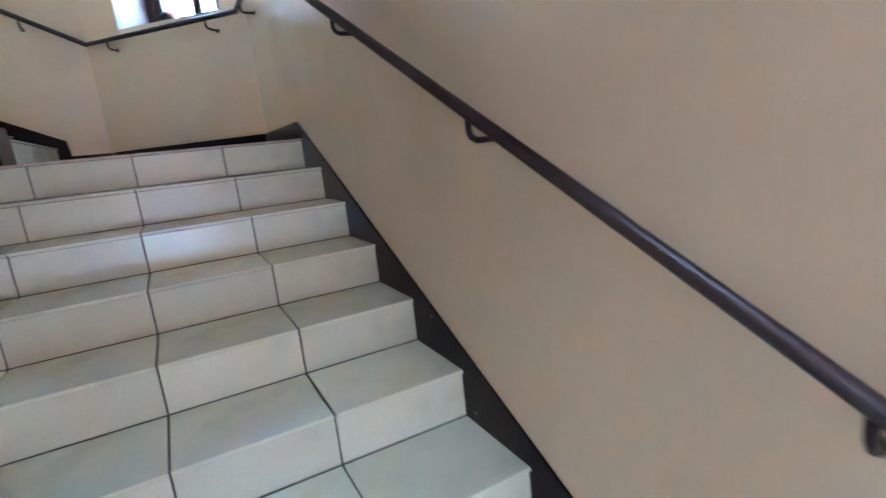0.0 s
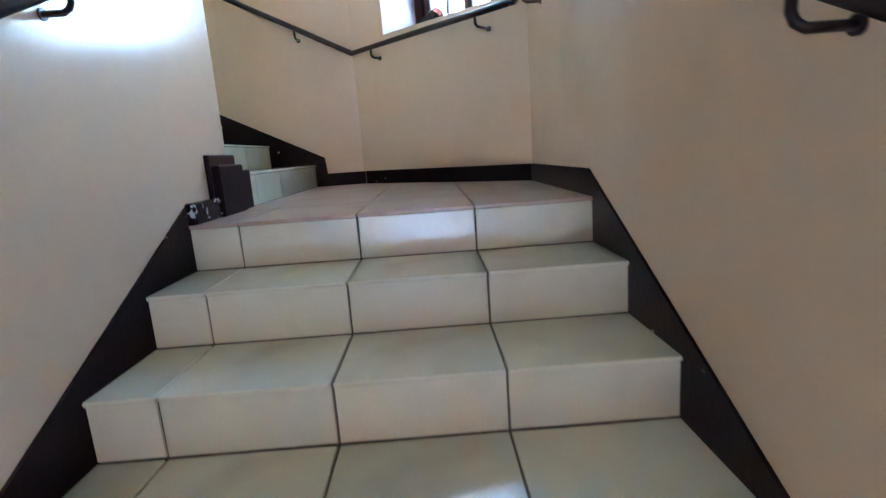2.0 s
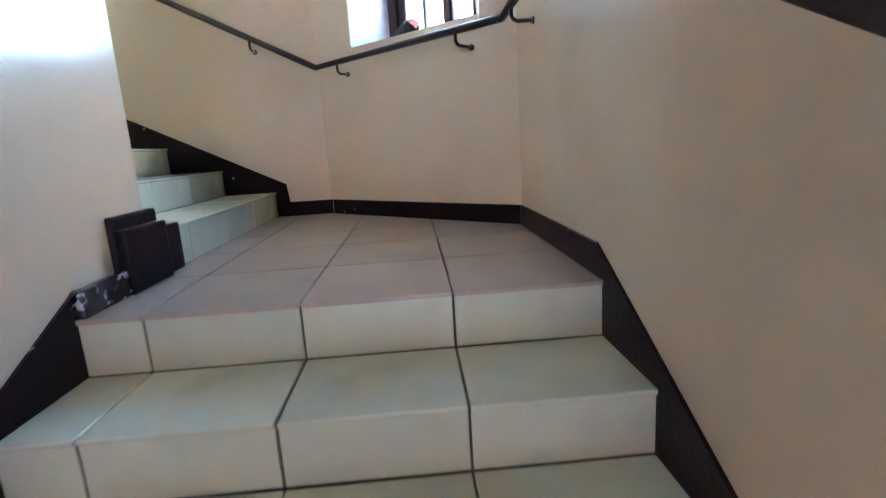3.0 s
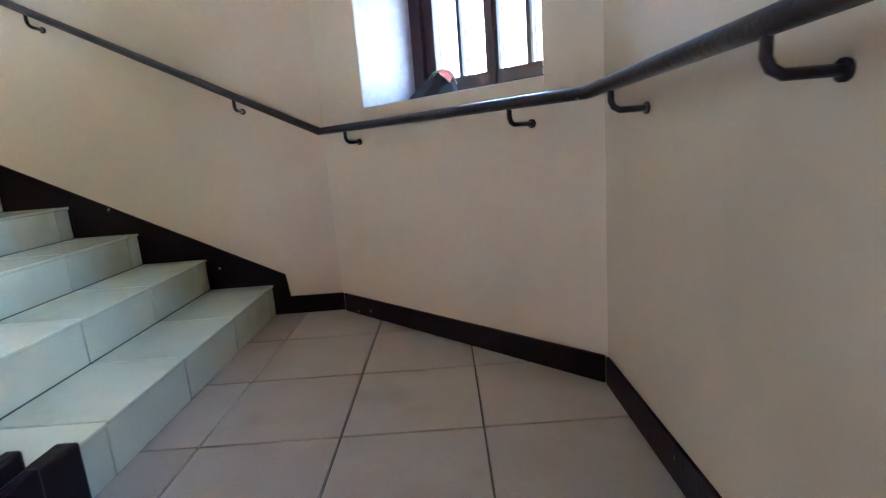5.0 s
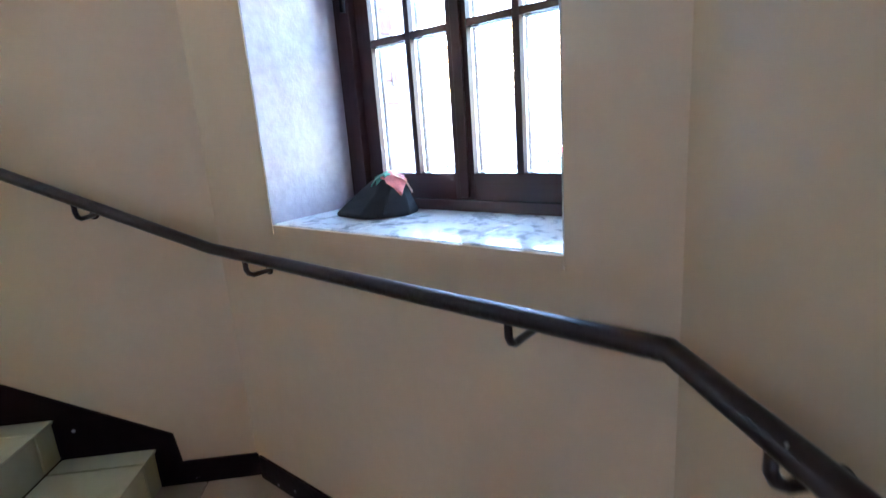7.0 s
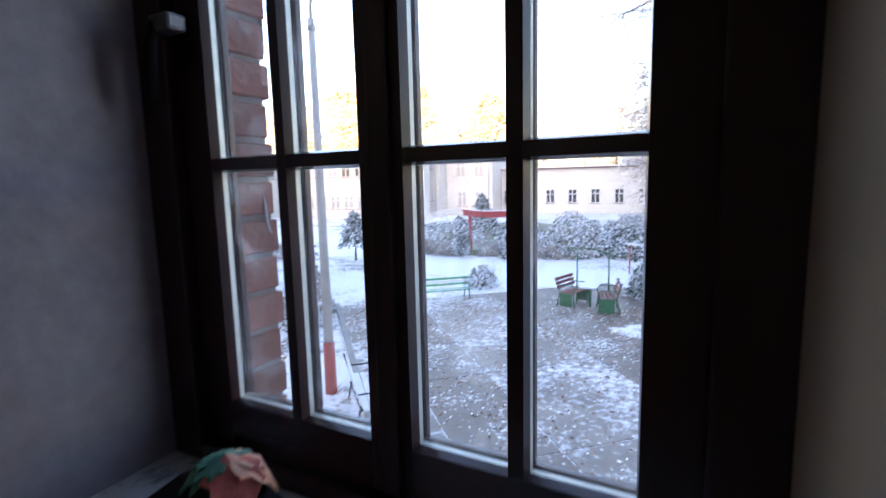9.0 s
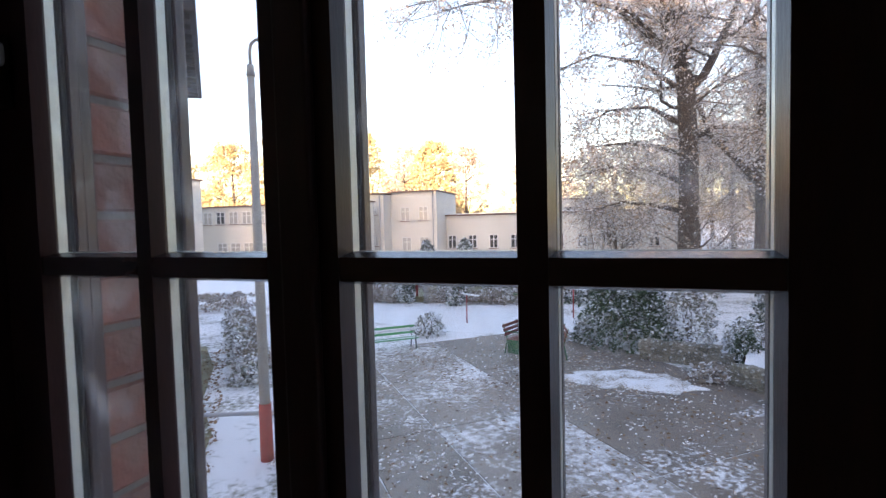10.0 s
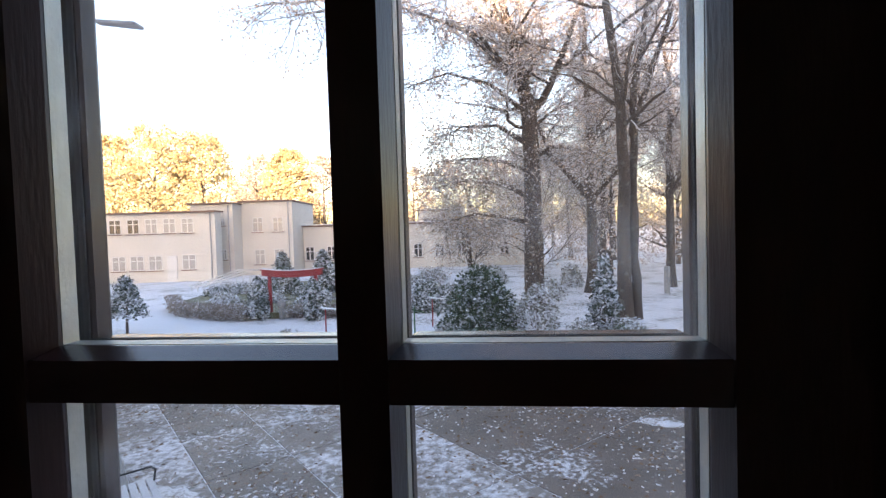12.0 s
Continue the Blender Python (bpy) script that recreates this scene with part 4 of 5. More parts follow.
def block_house(label, x0, x1, y0, y1, top, wins, snow=False, glass=None):
    """A flat-roofed house; wins: (x, z0, z1, width) along its front."""
    h = thing("building", label, "building", BM, "pale park buildings")
    bm = bmesh.new()
    box(bm, x0, x1, y0, y1, GZ - 0.1, top)
    part("wall", bm, M_PALE, h)
    bm = bmesh.new()
    box(bm, x0 - 0.25, x1 + 0.15, y0 - 0.3, y1 + 0.2, top, top + 0.16, 0.02)
    roof = part("roof", bm, M_TRIM, h)
    if snow:
        bm = bmesh.new()
        box(bm, x0 - 0.2, x1 + 0.1, y0 - 0.25, y1, top + 0.162, top + 0.26, 0.03)
        part("snow_cover", bm, M_FSNOW, roof)
    bm = bmesh.new()
    tube(bm, [(x1 - 0.4, y0 - 0.08, top), (x1 - 0.4, y0 - 0.08, GZ)], 0.06, 6)
    part("downpipe", bm, M_GREY, h)
    for x, z0, z1, w in wins:
        win = new("window")
        win.parent = h
        bm = bmesh.new()
        a, b_ = x - w / 2, x + w / 2
        for q in ((a, a + 0.08, z0, z1), (b_ - 0.08, b_, z0, z1), (a + 0.08, b_ - 0.08, z0, z0 + 0.08), (a + 0.08, b_ - 0.08, z1 - 0.08, z1), (x - 0.05, x + 0.05, z0 + 0.08, z1 - 0.08), (a + 0.08, x - 0.05, z0 + (z1 - z0) * 0.62, z0 + (z1 - z0) * 0.62 + 0.07), (x + 0.05, b_ - 0.08, z0 + (z1 - z0) * 0.62, z0 + (z1 - z0) * 0.62 + 0.07)):
            box(bm, q[0], q[1], y0 - 0.03, y0 + 0.06, q[2], q[3])
        part("frame", bm, M_WHITE, win)
        bm = bmesh.new()
        box(bm, a + 0.04, b_ - 0.04, y0 - 0.006, y0 + 0.05, z0 + 0.04, z1 - 0.04)
        part("pane", bm, glass if glass and (x > -22 or (x * 7.3) % 1 > 0.3) else M_DARKGLASS, win)
        bm = bmesh.new()
        box(bm, a - 0.08, b_ + 0.08, y0 - 0.14, y0 - 0.002, z0 - 0.08, z0)
        part("sill", bm, M_TRIM, win)
    return h


ups = [(-22.8 - 1.62 * i, 2.05, 3.38, 1.12) for i in range(11)]
los = [(-22.8, -1.25, 0.12, 1.25)] + [(-25.8 - 1.64 * i, -1.25, 0.10, 1.25) for i in range(8)]
lb = block_house("long two-storey cream rendered building with a flat roof", -40.0, -20.35, 45.0, 46.3, 3.82, ups + los, glass=M_CURTAIN)
bm = bmesh.new()
box(bm, -24.75, -23.85, 44.93, 45.05, GZ, 0.05, 0.02)
part("door", bm, M_WHITE, lb, "pale entrance door")
block_house("taller cream block at the end of the long building", -44.0, -36.2, 38.2, 41.0, 6.3, [(-38.0, -1.2, 0.2, 1.0), (-40.5, -1.2, 0.2, 1.0), (-38.0, 2.3, 3.7, 1.0), (-40.5, 2.3, 3.7, 1.0)])
block_house("set-back cream link between two buildings", -24.0, -19.97, 48.0, 58.0, 4.70, [(-20.95, 2.65, 3.35, 0.5), (-20.95, -0.6, 0.4, 0.6)], glass=M_CURTAIN)
block_house("square cream tower-like block with a flat roof", -19.95, -14.9, 50.0, 58.0, 4.92, [(-18.35, 1.95, 3.42, 1.05), (-16.35, 1.95, 3.42, 1.05), (-18.25, -1.25, 0.25, 1.05), (-16.3, -1.25, 0.25, 1.05)], glass=M_CURTAIN)
block_house("low cream wing with snow along its roof edge", -14.85, 9.0, 53.5, 62.0, 2.35, [(-14.2 + 2.3 * i, -1.2, 0.28, 0.95) for i in range(10)], snow=True)
block_house("small pale building behind the trees", -3.7, 3.0, 75.0, 84.0, 4.6, [(-2.4, 2.6, 3.6, 0.9), (0.4, 2.6, 3.6, 0.9)], snow=True)

# ---- ramp rails in front of the long building ----
ramp = thing("ramp_rail", "pale steel handrails of a ramp across the bed", "railing", BM)
for k in range(3):
    x0, y0 = -18.6 + 0.75 * k, 36.5 - 0.6 * k
    bm = bmesh.new()
    tube(bm, [(x0, y0, -1.95), (x0 + 3.0, y0 + 1.6, -0.95), (x0 + 3.6, y0 + 1.9, -0.95)], 0.05, 8)
    part("rail", bm, M_WHITE, ramp)
    for f in (0.05, 0.5, 0.95):
        bm = bmesh.new()
        tube(bm, [(x0 + 3.0 * f, y0 + 1.6 * f, GZ), (x0 + 3.0 * f, y0 + 1.6 * f, -1.95 + f)], 0.035, 6)
        part("post", bm, M_WHITE, ramp)

# ---- autumn trees behind the buildings ----
def bw(x, y):
    return (BM @ Vector((x, y, 0)))[:2]


for i, (x, y, h, w, mt) in enumerate(((-43, 76, 20.5, 15, M_GOLD), (-37.0, 78, 19.5, 13, M_GOLD), (-52, 80, 20, 14, M_GOLD), (-62, 78, 19, 13, M_GOLD), (-72, 75, 18, 12, M_GOLD), (-32, 90, 13, 9, M_RUST), (-27.0, 74, 15.5, 8, M_RUST), (-21.5, 72, 16.0, 8.5, M_GOLD), (-17.0, 73, 15.0, 8, M_RUST), (-11, 95, 15, 11, M_RUST), (-5, 90, 15, 9, M_RUST), (1, 100, 17, 12, M_RUST), (12, 105, 18, 14, M_RUST), (24, 110, 18, 15, M_RUST), (36, 110, 19, 15, M_RUST), (50, 105, 19, 15, M_RUST))):
    leafy_tree("tall autumn tree with sunlit golden leaves" if mt is M_GOLD else "autumn tree with thin rusty leaves", bw(x, y), h, w, 40 + i, mt, count=11500 if mt is M_GOLD else 4600, leaf=0.23 if mt is M_GOLD else 0.20, trunk_h=0.14)

# ---- park trees ----
oak_boughs = (((0, 0, 10.2), (-2.8, -1.8, 12.4), (-6.4, -4.0, 13.2), (-10.2, -6.0, 12.2)), ((0, 0, 10.0), (-2.2, -2.2, 12.0), (-5.4, -4.4, 12.6), (-8.6, -6.4, 11.6)),
              ((0, 0, 9.0), (-1.8, -0.6, 10.4), (-3.7, -1.0, 10.9), (-5.6, -1.2, 10.3)), ((0, 0, 7.6), (-1.5, 0.3, 8.7), (-3.2, 0.6, 8.8), (-4.8, 0.8, 8.1)),
              ((0, 0, 6.4), (-1.2, -0.4, 6.9), (-2.8, -0.6, 7.1), (-4.4, -0.6, 7.0)), ((0, 0, 5.2), (-1.4, -0.3, 5.9), (-3.0, -0.5, 6.1), (-4.7, -0.4, 5.8)),
              ((0, 0, 4.0), (-1.3, 0.4, 4.4), (-2.7, 0.6, 4.6), (-4.2, 0.7, 4.2)), ((0, 0, 7.0), (1.0, 0.3, 7.6), (2.2, 0.5, 7.5), (3.2, 0.5, 6.9)))
bare_tree("tall oak with ivy on the trunk and rime on its branches", 2.62, 24.0, 21.0, 0.40, 11, leaves=44000, spread=1.1, leaf=0.058, bough=oak_boughs, ivy=900, maxd=4,
          stems=((((0, 0, -0.1), (0.02, 0, 6.5), (-0.08, 0, 9.4)), 0.44, 0.36, 0.75), (((-0.08, 0, 9.3), (-0.6, 0, 12.05), (-1.2, -0.2, 14.4), (-2.0, -0.4, 17.0)), 0.28, 0.10, 0.1), (((-0.05, 0, 9.1), (0.57, 0.1, 9.7), (1.6, 0.3, 11.9), (2.5, 0.4, 14.5)), 0.21, 0.08, 0.2)))
bare_tree("slim forked tree with rimed twigs", 6.36, 30.0, 17.0, 0.32, 17, leaves=15000, spread=1.1, reach=1.0, maxd=4,
          stems=((((0, 0, -0.1), (0.05, 0, 5.5), (0.0, 0, 9.4), (-0.26, 0, 16.7)), 0.34, 0.10, 0.45), (((0.05, 0, 5.3), (-1.9, 0.2, 7.7), (-2.65, 0.2, 9.2), (-3.3, 0.2, 11.2)), 0.20, 0.07, 0.3), (((0.05, 0, 5.4), (1.28, -0.2, 6.7), (2.1, -0.2, 7.7)), 0.14, 0.05, 0.4)))
bare_tree("tall double-trunked tree with pale bark", 5.96, 21.0, 19.0, 0.34, 23, leaves=16000, reach=0.95, maxd=4,
          stems=((((0, 0, -0.1), (0.1, 0, 6.05), (-0.01, 0, 8.5), (-0.35, 0, 11.4), (-0.7, 0, 14.5)), 0.30, 0.13, 0.5), (((0.55, 0.35, -0.1), (0.50, 0.3, 6.0), (0.60, 0.3, 9.4), (1.18, 0.3, 12.6), (1.7, 0.3, 15.2)), 0.20, 0.09, 0.45), (((0.50, 0.3, 7.4), (0.74, 0.3, 8.4), (2.0, 0.4, 11.9), (2.6, 0.4, 13.8)), 0.15, 0.06, 0.2)))
bare_tree("tree with rimed twigs at the edge of the park", 11.4, 32.0, 17.0, 0.30, 31, leaves=5000)
bare_tree("young tree covered in rime", -0.6, 30.0, 6.5, 0.09, 37, leaves=3500, reach=1.1, fork=0.3, spread=1.0, first=0.45, maxd=4)
bare_tree("small tree covered in rime", 3.9, 34.0, 8.0, 0.10, 41, leaves=4500, reach=1.1, fork=0.3, spread=1.0, first=0.45, maxd=4)
bare_tree("tree with rimed twigs in the park", 9.0, 40.0, 16.0, 0.28, 43, leaves=7000, fork=0.3)
bare_tree("tree with rimed twigs in the park", 16.0, 42.0, 17.0, 0.30, 47, leaves=7000, fork=0.3)
bare_tree("tree with rimed twigs in the park", 5.0, 50.0, 15.0, 0.26, 53, leaves=7000, fork=0.25, leaf=0.08)
bare_tree("tree with rimed twigs in the park", 14.0, 58.0, 16.0, 0.26, 59, leaves=7000, fork=0.25, leaf=0.08)
bare_tree("tree with rimed twigs in the park", 24.0, 50.0, 17.0, 0.28, 61, leaves=7000, fork=0.25, leaf=0.08)

for i, (u, n, h, w) in enumerate(((9.6, 40.0, 8.0, 7.0), (14.5, 42.0, 9.0, 8.0), (4.5, 44.0, 9.5, 8.0), (11.0, 52.0, 10.0, 9.0), (18.0, 50.0, 11.0, 9.0), (-1.5, 46.0, 10.0, 8.0), (22.0, 60.0, 15.0, 11.0), (10.0, 64.0, 14.0, 11.0), (30.0, 58.0, 15.0, 11.0))):
    leafy_tree("slender tree white with rime in the park", tuple(ow(u, n)[:2]), h, w, 200 + i, M_FROST, leaf=0.11, count=3000, group="rimed park trees", trunk_h=0.10)

# ---- fallen leaves over the yard ----
rl = random.Random(77)
drifts = [(rl.uniform(2.2, 10.5), rl.uniform(4.8, 15.5), rl.uniform(0.35, 1.3)) for _ in range(34)]


def strewn(name, material, count, size, label):
    lv = []
    for _ in range(count):
        if rl.random() < 0.62:
            cx, cy, cs = rl.choice(drifts)
            x, y = rl.gauss(cx, cs), rl.gauss(cy, cs * 1.3)
        else:
            x, y = rl.uniform(1.8, 11.0), rl.uniform(4.5, 16.2)
        if 1.8 < x < 11.0 and 4.4 < y < 16.3:
            lv.append((Vector((x, y, GZ + 0.02)), 0.0, 1))
    tagged(flakes(name, material, None, lv, size, rl, flat=0.9), label, "leaves", kind="stuff")


strewn("fallen_leaves", M_FROST, 4600, 0.035, "scattered frosty fallen leaves on the paving")
strewn("brown_leaves", M_LITTER, 2400, 0.036, "scattered brown fallen leaves on the paving")

# ---- shrubs ----
bush("large round yew with snow on its sprays", 0.33, 16.6, 1.36, 2.48, 1, M_YEW, count=13000, leaf=0.07, shape="pyramid")
bush("low grey shrub beside the yew", -0.75, 16.2, 0.55, 0.7, 2, M_SHRUB, count=900)
bush("loose grey-green shrub with snow", 2.15, 16.2, 0.62, 2.0, 3, M_SHRUB, count=2600, shape="column", leaf=0.06)
bush("small spruce with snow on its branches", 4.45, 17.4, 0.62, 2.75, 4, M_SPRUCE, "spruce", count=3800, shape="cone", leaf=0.075, category="tree")
for i, (u, n, r, h) in enumerate(((3.5, 16.2, 0.6, 0.9), (5.0, 16.3, 0.7, 0.9), (3.3, 14.6, 0.45, 0.9), (4.3, 14.4, 0.5, 1.0), (5.1, 13.6, 0.5, 0.9))):
    bush("low bare shrub under snow" if n > 15 else "dark low conifer with snow in the stone bed", u, n, r, h, 70 + i, M_SHRUB if n > 15 else M_YEW, count=1500, leaf=0.05, shape="round" if n > 15 else "pyramid")
bush("clipped evergreen column with snow", -9.95, 22.0, 0.42, 1.95, 8, M_SPRUCE, count=2400, shape="column", leaf=0.08)
bush("clipped evergreen column with snow", -7.3, 21.9, 0.40, 1.8, 9, M_SPRUCE, count=2400, shape="column", leaf=0.08)
bush("spreading juniper under snow", -4.9, 24.0, 1.7, 1.5, 10, M_SHRUB, count=4200, leaf=0.09)
bush("spreading juniper under snow", -2.6, 24.5, 1.3, 1.4, 12, M_SPRUCE, count=3000, leaf=0.09)
bush("young pine behind the red gate", -12.3, 30.0, 1.1, 2.7, 13, M_SPRUCE, count=2600, shape="cone", leaf=0.11)
bush("young pine behind the red gate", -9.7, 30.0, 1.0, 2.8, 14, M_SPRUCE, count=2600, shape="cone", leaf=0.11)
for i, (u, n, r, h) in enumerate(((-13.5, 25.5, 0.9, 0.9), (-12.0, 24.0, 0.8, 0.8), (-11.2, 26.0, 1.0, 1.0), (-8.6, 25.0, 1.0, 1.0), (-8.4, 23.6, 0.6, 0.6), (-14.8, 27.5, 0.9, 0.8), (-6.4, 27.5, 1.1, 1.1), (-1.5, 27.0, 0.9, 1.2), (1.0, 25.0, 0.9, 1.2), (3.6, 27.0, 1.0, 1.6), (5.6, 33.0, 0.8, 2.0), (-16.5, 31.0, 1.2, 1.0), (0.5, 36.0, 1.2, 1.6), (-4.0, 38.0, 1.4, 1.5), (-9.0, 40.0, 1.5, 1.4))):
    bush("rounded shrub in the bed under snow", u, n, r, h * 0.72, 80 + i, M_SHRUB, count=1500, leaf=0.09)
bush("small ball-headed conifer with snow", -14.1, 19.0, 0.70, 2.3, 21, M_SPRUCE, "small_tree", count=2600, shape="standard", leaf=0.07, category="tree")
for i in range(9):
    bush("frosty shrub on the lawn strip", -8.2 - 0.75 * i, 9.6 + 0.72 * i + 0.3 * (i % 2), 0.55, 0.65, 110 + i, M_HEDGE if i % 2 else M_SHRUB, count=1000, leaf=0.06)
bush("low shrub with snow in a round planting spot", -5.95, 15.7, 0.6, 0.75, 130, M_SHRUB, count=900, leaf=0.06)
bush("heap of fallen brown leaves and twigs", 2.35, 13.1, 0.5, 0.32, 131, M_HEDGE, name="leaf_heap", count=900, leaf=0.07, category="leaves")


def hedge(label, path, half, height, seed, count):
    rnd = random.Random(seed)
    h = thing("hedge", label, "hedge", Matrix.Translation((0, 0, GZ)), "garden hedges")
    bm = bmesh.new()
    pts = [ow(u, n) for u, n in path]
    for a, b_ in zip(pts, pts[1:]):
        for k in range(5):
            p = a.lerp(b_, rnd.random())
            tube(bm, [p, p + Vector((rnd.gauss(0, 0.1), rnd.gauss(0, 0.1), height * 0.8))], [0.02, 0.008], 4)
    part("stem", bm, M_BARK, h)
    cl = []
    seg = count // 12
    for i in range(seg):
        t = (i + rnd.random()) / seg * (len(pts) - 1)
        k = min(int(t), len(pts) - 2)
        p = pts[k].lerp(pts[k + 1], t - k) + Vector((rnd.uniform(-half, half), rnd.uniform(-half, half), 0))
        p.z = height * (1 - 0.9 * rnd.random() ** 1.6)
        cl.append((p, 0.06, 12))
    flakes("foliage", M_HEDGE, h, cl, 0.055, rnd)
    return h


hedge("low clipped brown hedge round the bed", [(-17.2, 26.4), (-15.0, 23.6), (-12.4, 22.2), (-10.4, 21.7)], 0.26, 0.66, 5, 14000)
hedge("low clipped brown hedge round the bed", [(-8.9, 22.3), (-7.4, 22.6), (-5.0, 22.4)], 0.25, 0.55, 6, 3000)
hedge("frosty hedge along the drive", [(-20.5, 15.6), (-18.0, 17.2), (-16.2, 18.2)], 0.35, 0.8, 7, 5000)
rg = random.Random(58)
bm = bmesh.new()
prism(bm, [tuple(ow(*p)[:2]) for p in ((-17.0, 26.8), (-15.0, 24.0), (-12.4, 22.6), (-10.4, 22.1), (-7.2, 22.9), (-4.6, 22.9), (-3.4, 25.5), (-6.0, 34.0), (-12.0, 39.0), (-18.0, 35.0))], "z", GZ, GZ + 0.28)
tagged(part("raised_bed", bm, M_MOSS), "round planted bed with bare soil and snow", "bed", kind="structure")
for i in range(26):
    u, n = rg.uniform(-16.5, -4.5), rg.uniform(25.5, 37.0)
    n = max(n, 25.5 + max(0.0, -12.0 - u) * 0.9)
    r = rg.uniform(0.45, 0.95)
    bush("snowy shrub in the round bed", u, n, r, r * rg.uniform(0.45, 0.85), 300 + i, rg.choice((M_SHRUB, M_SHRUB, M_SHRUB, M_SPRUCE)), count=int(1200 * r + 300), leaf=0.06, z=0.22)

# ---- red garden gate ----
M_RED = mat("weathered_red_paint", (0.42, 0.035, 0.04), 0.55, (0.28, 0.03, 0.03), 4.0, 40.0, bump=0.15)
gate = thing("garden_gate", "red wooden garden gate with a curved top beam under snow", "gate", OM)
for u in (-9.62, -7.40):
    bm = bmesh.new()
    tube(bm, [(u, 22.5, GZ), (u, 22.5, -0.30)], [0.10, 0.085], 12)
    part("post", bm, M_RED, gate)


def bowed(z0, z1, half, thick, rise, n=22.5, c=-8.51, seg=12):
    bm = bmesh.new()
    rows = []
    for i in range(seg + 1):
        t = -1 + 2 * i / seg
        u, dz = c + half * t, rise * t * t
        rows.append([bm.verts.new(q) for q in ((u, n - thick, z0 + dz), (u, n + thick, z0 + dz), (u, n + thick, z1 + dz), (u, n - thick, z1 + dz))])
    for r0, r1 in zip(rows, rows[1:]):
        for k in range(4):
            bm.faces.new((r0[k], r0[(k + 1) % 4], r1[(k + 1) % 4], r1[k]))
    bm.faces.new(rows[0])
    bm.faces.new(rows[-1][::-1])
    return bm


part("top_beam", bowed(-0.40, -0.16, 1.42, 0.13, 0.10), M_RED, gate)
part("cap", bowed(-0.158, -0.10, 1.48, 0.17, 0.10), M_RED, gate)
part("snow_cover", bowed(-0.098, -0.075, 1.47, 0.16, 0.10), M_FSNOW, gate)
lantern = thing("stone_lantern", "small grey stone post in the bed", "stone", OM)
bm = bmesh.new()
tube(bm, [(-8.95, 22.2, GZ), (-8.95, 22.2, GZ + 0.55)], [0.14, 0.12], 10)
part("shaft", bm, M_CONC, lantern)
bm = bmesh.new()
bmesh.ops.create_uvsphere(bm, u_segments=12, v_segments=8, radius=0.2, matrix=Matrix.Translation((-8.95, 22.2, GZ + 0.68)))
part("head", bm, M_CONC, lantern)

# ---- sign stakes ----
for u, n, h in ((-5.4, 18.0, 1.1), (-1.7, 20.0, 1.15)):
    st = thing("sign_stake", "thin red stake with a small tilted board under snow", "sign", Matrix.Translation(ow(u, n, GZ)) @ OM.to_3x3().to_4x4(), "sign stakes")
    bm = bmesh.new()
    tube(bm, [(0, 0, -0.1), (0.01, 0, h)], 0.025, 8)
    part("stake", bm, M_RED, st)
    bm = bmesh.new()
    box(bm, -0.3, 0.38, -0.12, 0.12, h - 0.01, h + 0.02, 0.005, m=Matrix.Rotation(radians(6), 4, "Y"))
    part("board", bm, M_FSNOW, st, "snow-covered board")

# ---- lamp post ----
M_POST = mat("pale_concrete_lamp_post", (0.45, 0.43, 0.40), 0.8, (0.34, 0.32, 0.30), 3.0, 40.0, bump=0.2)
M_REDP = mat("faded_red_paint", (0.45, 0.10, 0.075), 0.8, (0.33, 0.085, 0.07), 6.0, 40.0, bump=0.2)
lamp = thing("street_lamp", "tall pale street lamp with red foot and bent arm", "street lamp", Matrix.Translation(ow(-4.82, 6.42, GZ)) @ OM.to_3x3().to_4x4())
bm = bmesh.new()
tube(bm, [(0, 0, 0.95), (0, 0, 6.25)], [0.085, 0.055], 14)
part("pole", bm, M_POST, lamp)
bm = bmesh.new()
tube(bm, [(0, 0, -0.1), (0, 0, 0.95)], [0.105, 0.098], 14)
part("foot", bm, M_REDP, lamp, "faded red foot")
bm = bmesh.new()
tube(bm, [(0, 0, 6.2), (0, 0, 6.38)], [0.07, 0.05], 12)
part("collar", bm, M_POST, lamp)
bm = bmesh.new()
tube(bm, [(0, 0, 6.3), (0, 0, 6.60), (0.03, 0, 6.70), (0.12, 0, 6.745), (0.6, 0, 6.73)], 0.026, 10)
part("arm", bm, M_POST, lamp)
bm = bmesh.new()
box(bm, 0.58, 1.18, -0.10, 0.10, 6.69, 6.74, 0.018, seg=2)
for v in bm.verts:
    k = (v.co.x - 0.58) / 0.6
    v.co.y *= 0.5 + 0.5 * math.sin(min(1.0, k * 1.3) * 1.5)
    v.co.z -= 0.09 * k
part("lamp_head", bm, M_GREY, lamp, "flat grey lamp head")
bm = bmesh.new()
rail_thing = thing("pipe_rail", "low grey steel pipe rail across the lawn strip", "rail", OM)
tube(bm, [(-7.7, 5.75, -1.72), (-4.95, 6.85, -1.68)], 0.035, 10)
part("pipe", bm, M_GREY, rail_thing)
for u, n in ((-7.3, 5.91), (-5.1, 6.79)):
    bm = bmesh.new()
    tube(bm, [(u, n, GZ - 0.05), (u, n, -1.72)], 0.028, 8)
    part("post", bm, M_GREY, rail_thing)

# ---- benches ----
M_GREEN = mat("green_bench_paint", (0.05, 0.36, 0.11), 0.5, (0.04, 0.26, 0.09), 6.0, 40.0, bump=0.15)
M_DGREEN = mat("dark_green_bench_paint", (0.03, 0.16, 0.06), 0.5, (0.02, 0.10, 0.04), 6.0, 40.0, bump=0.15)
M_BRED = mat("red_brown_slats", (0.22, 0.055, 0.045), 0.6, (0.15, 0.04, 0.035), 6.0, 40.0, bump=0.2)
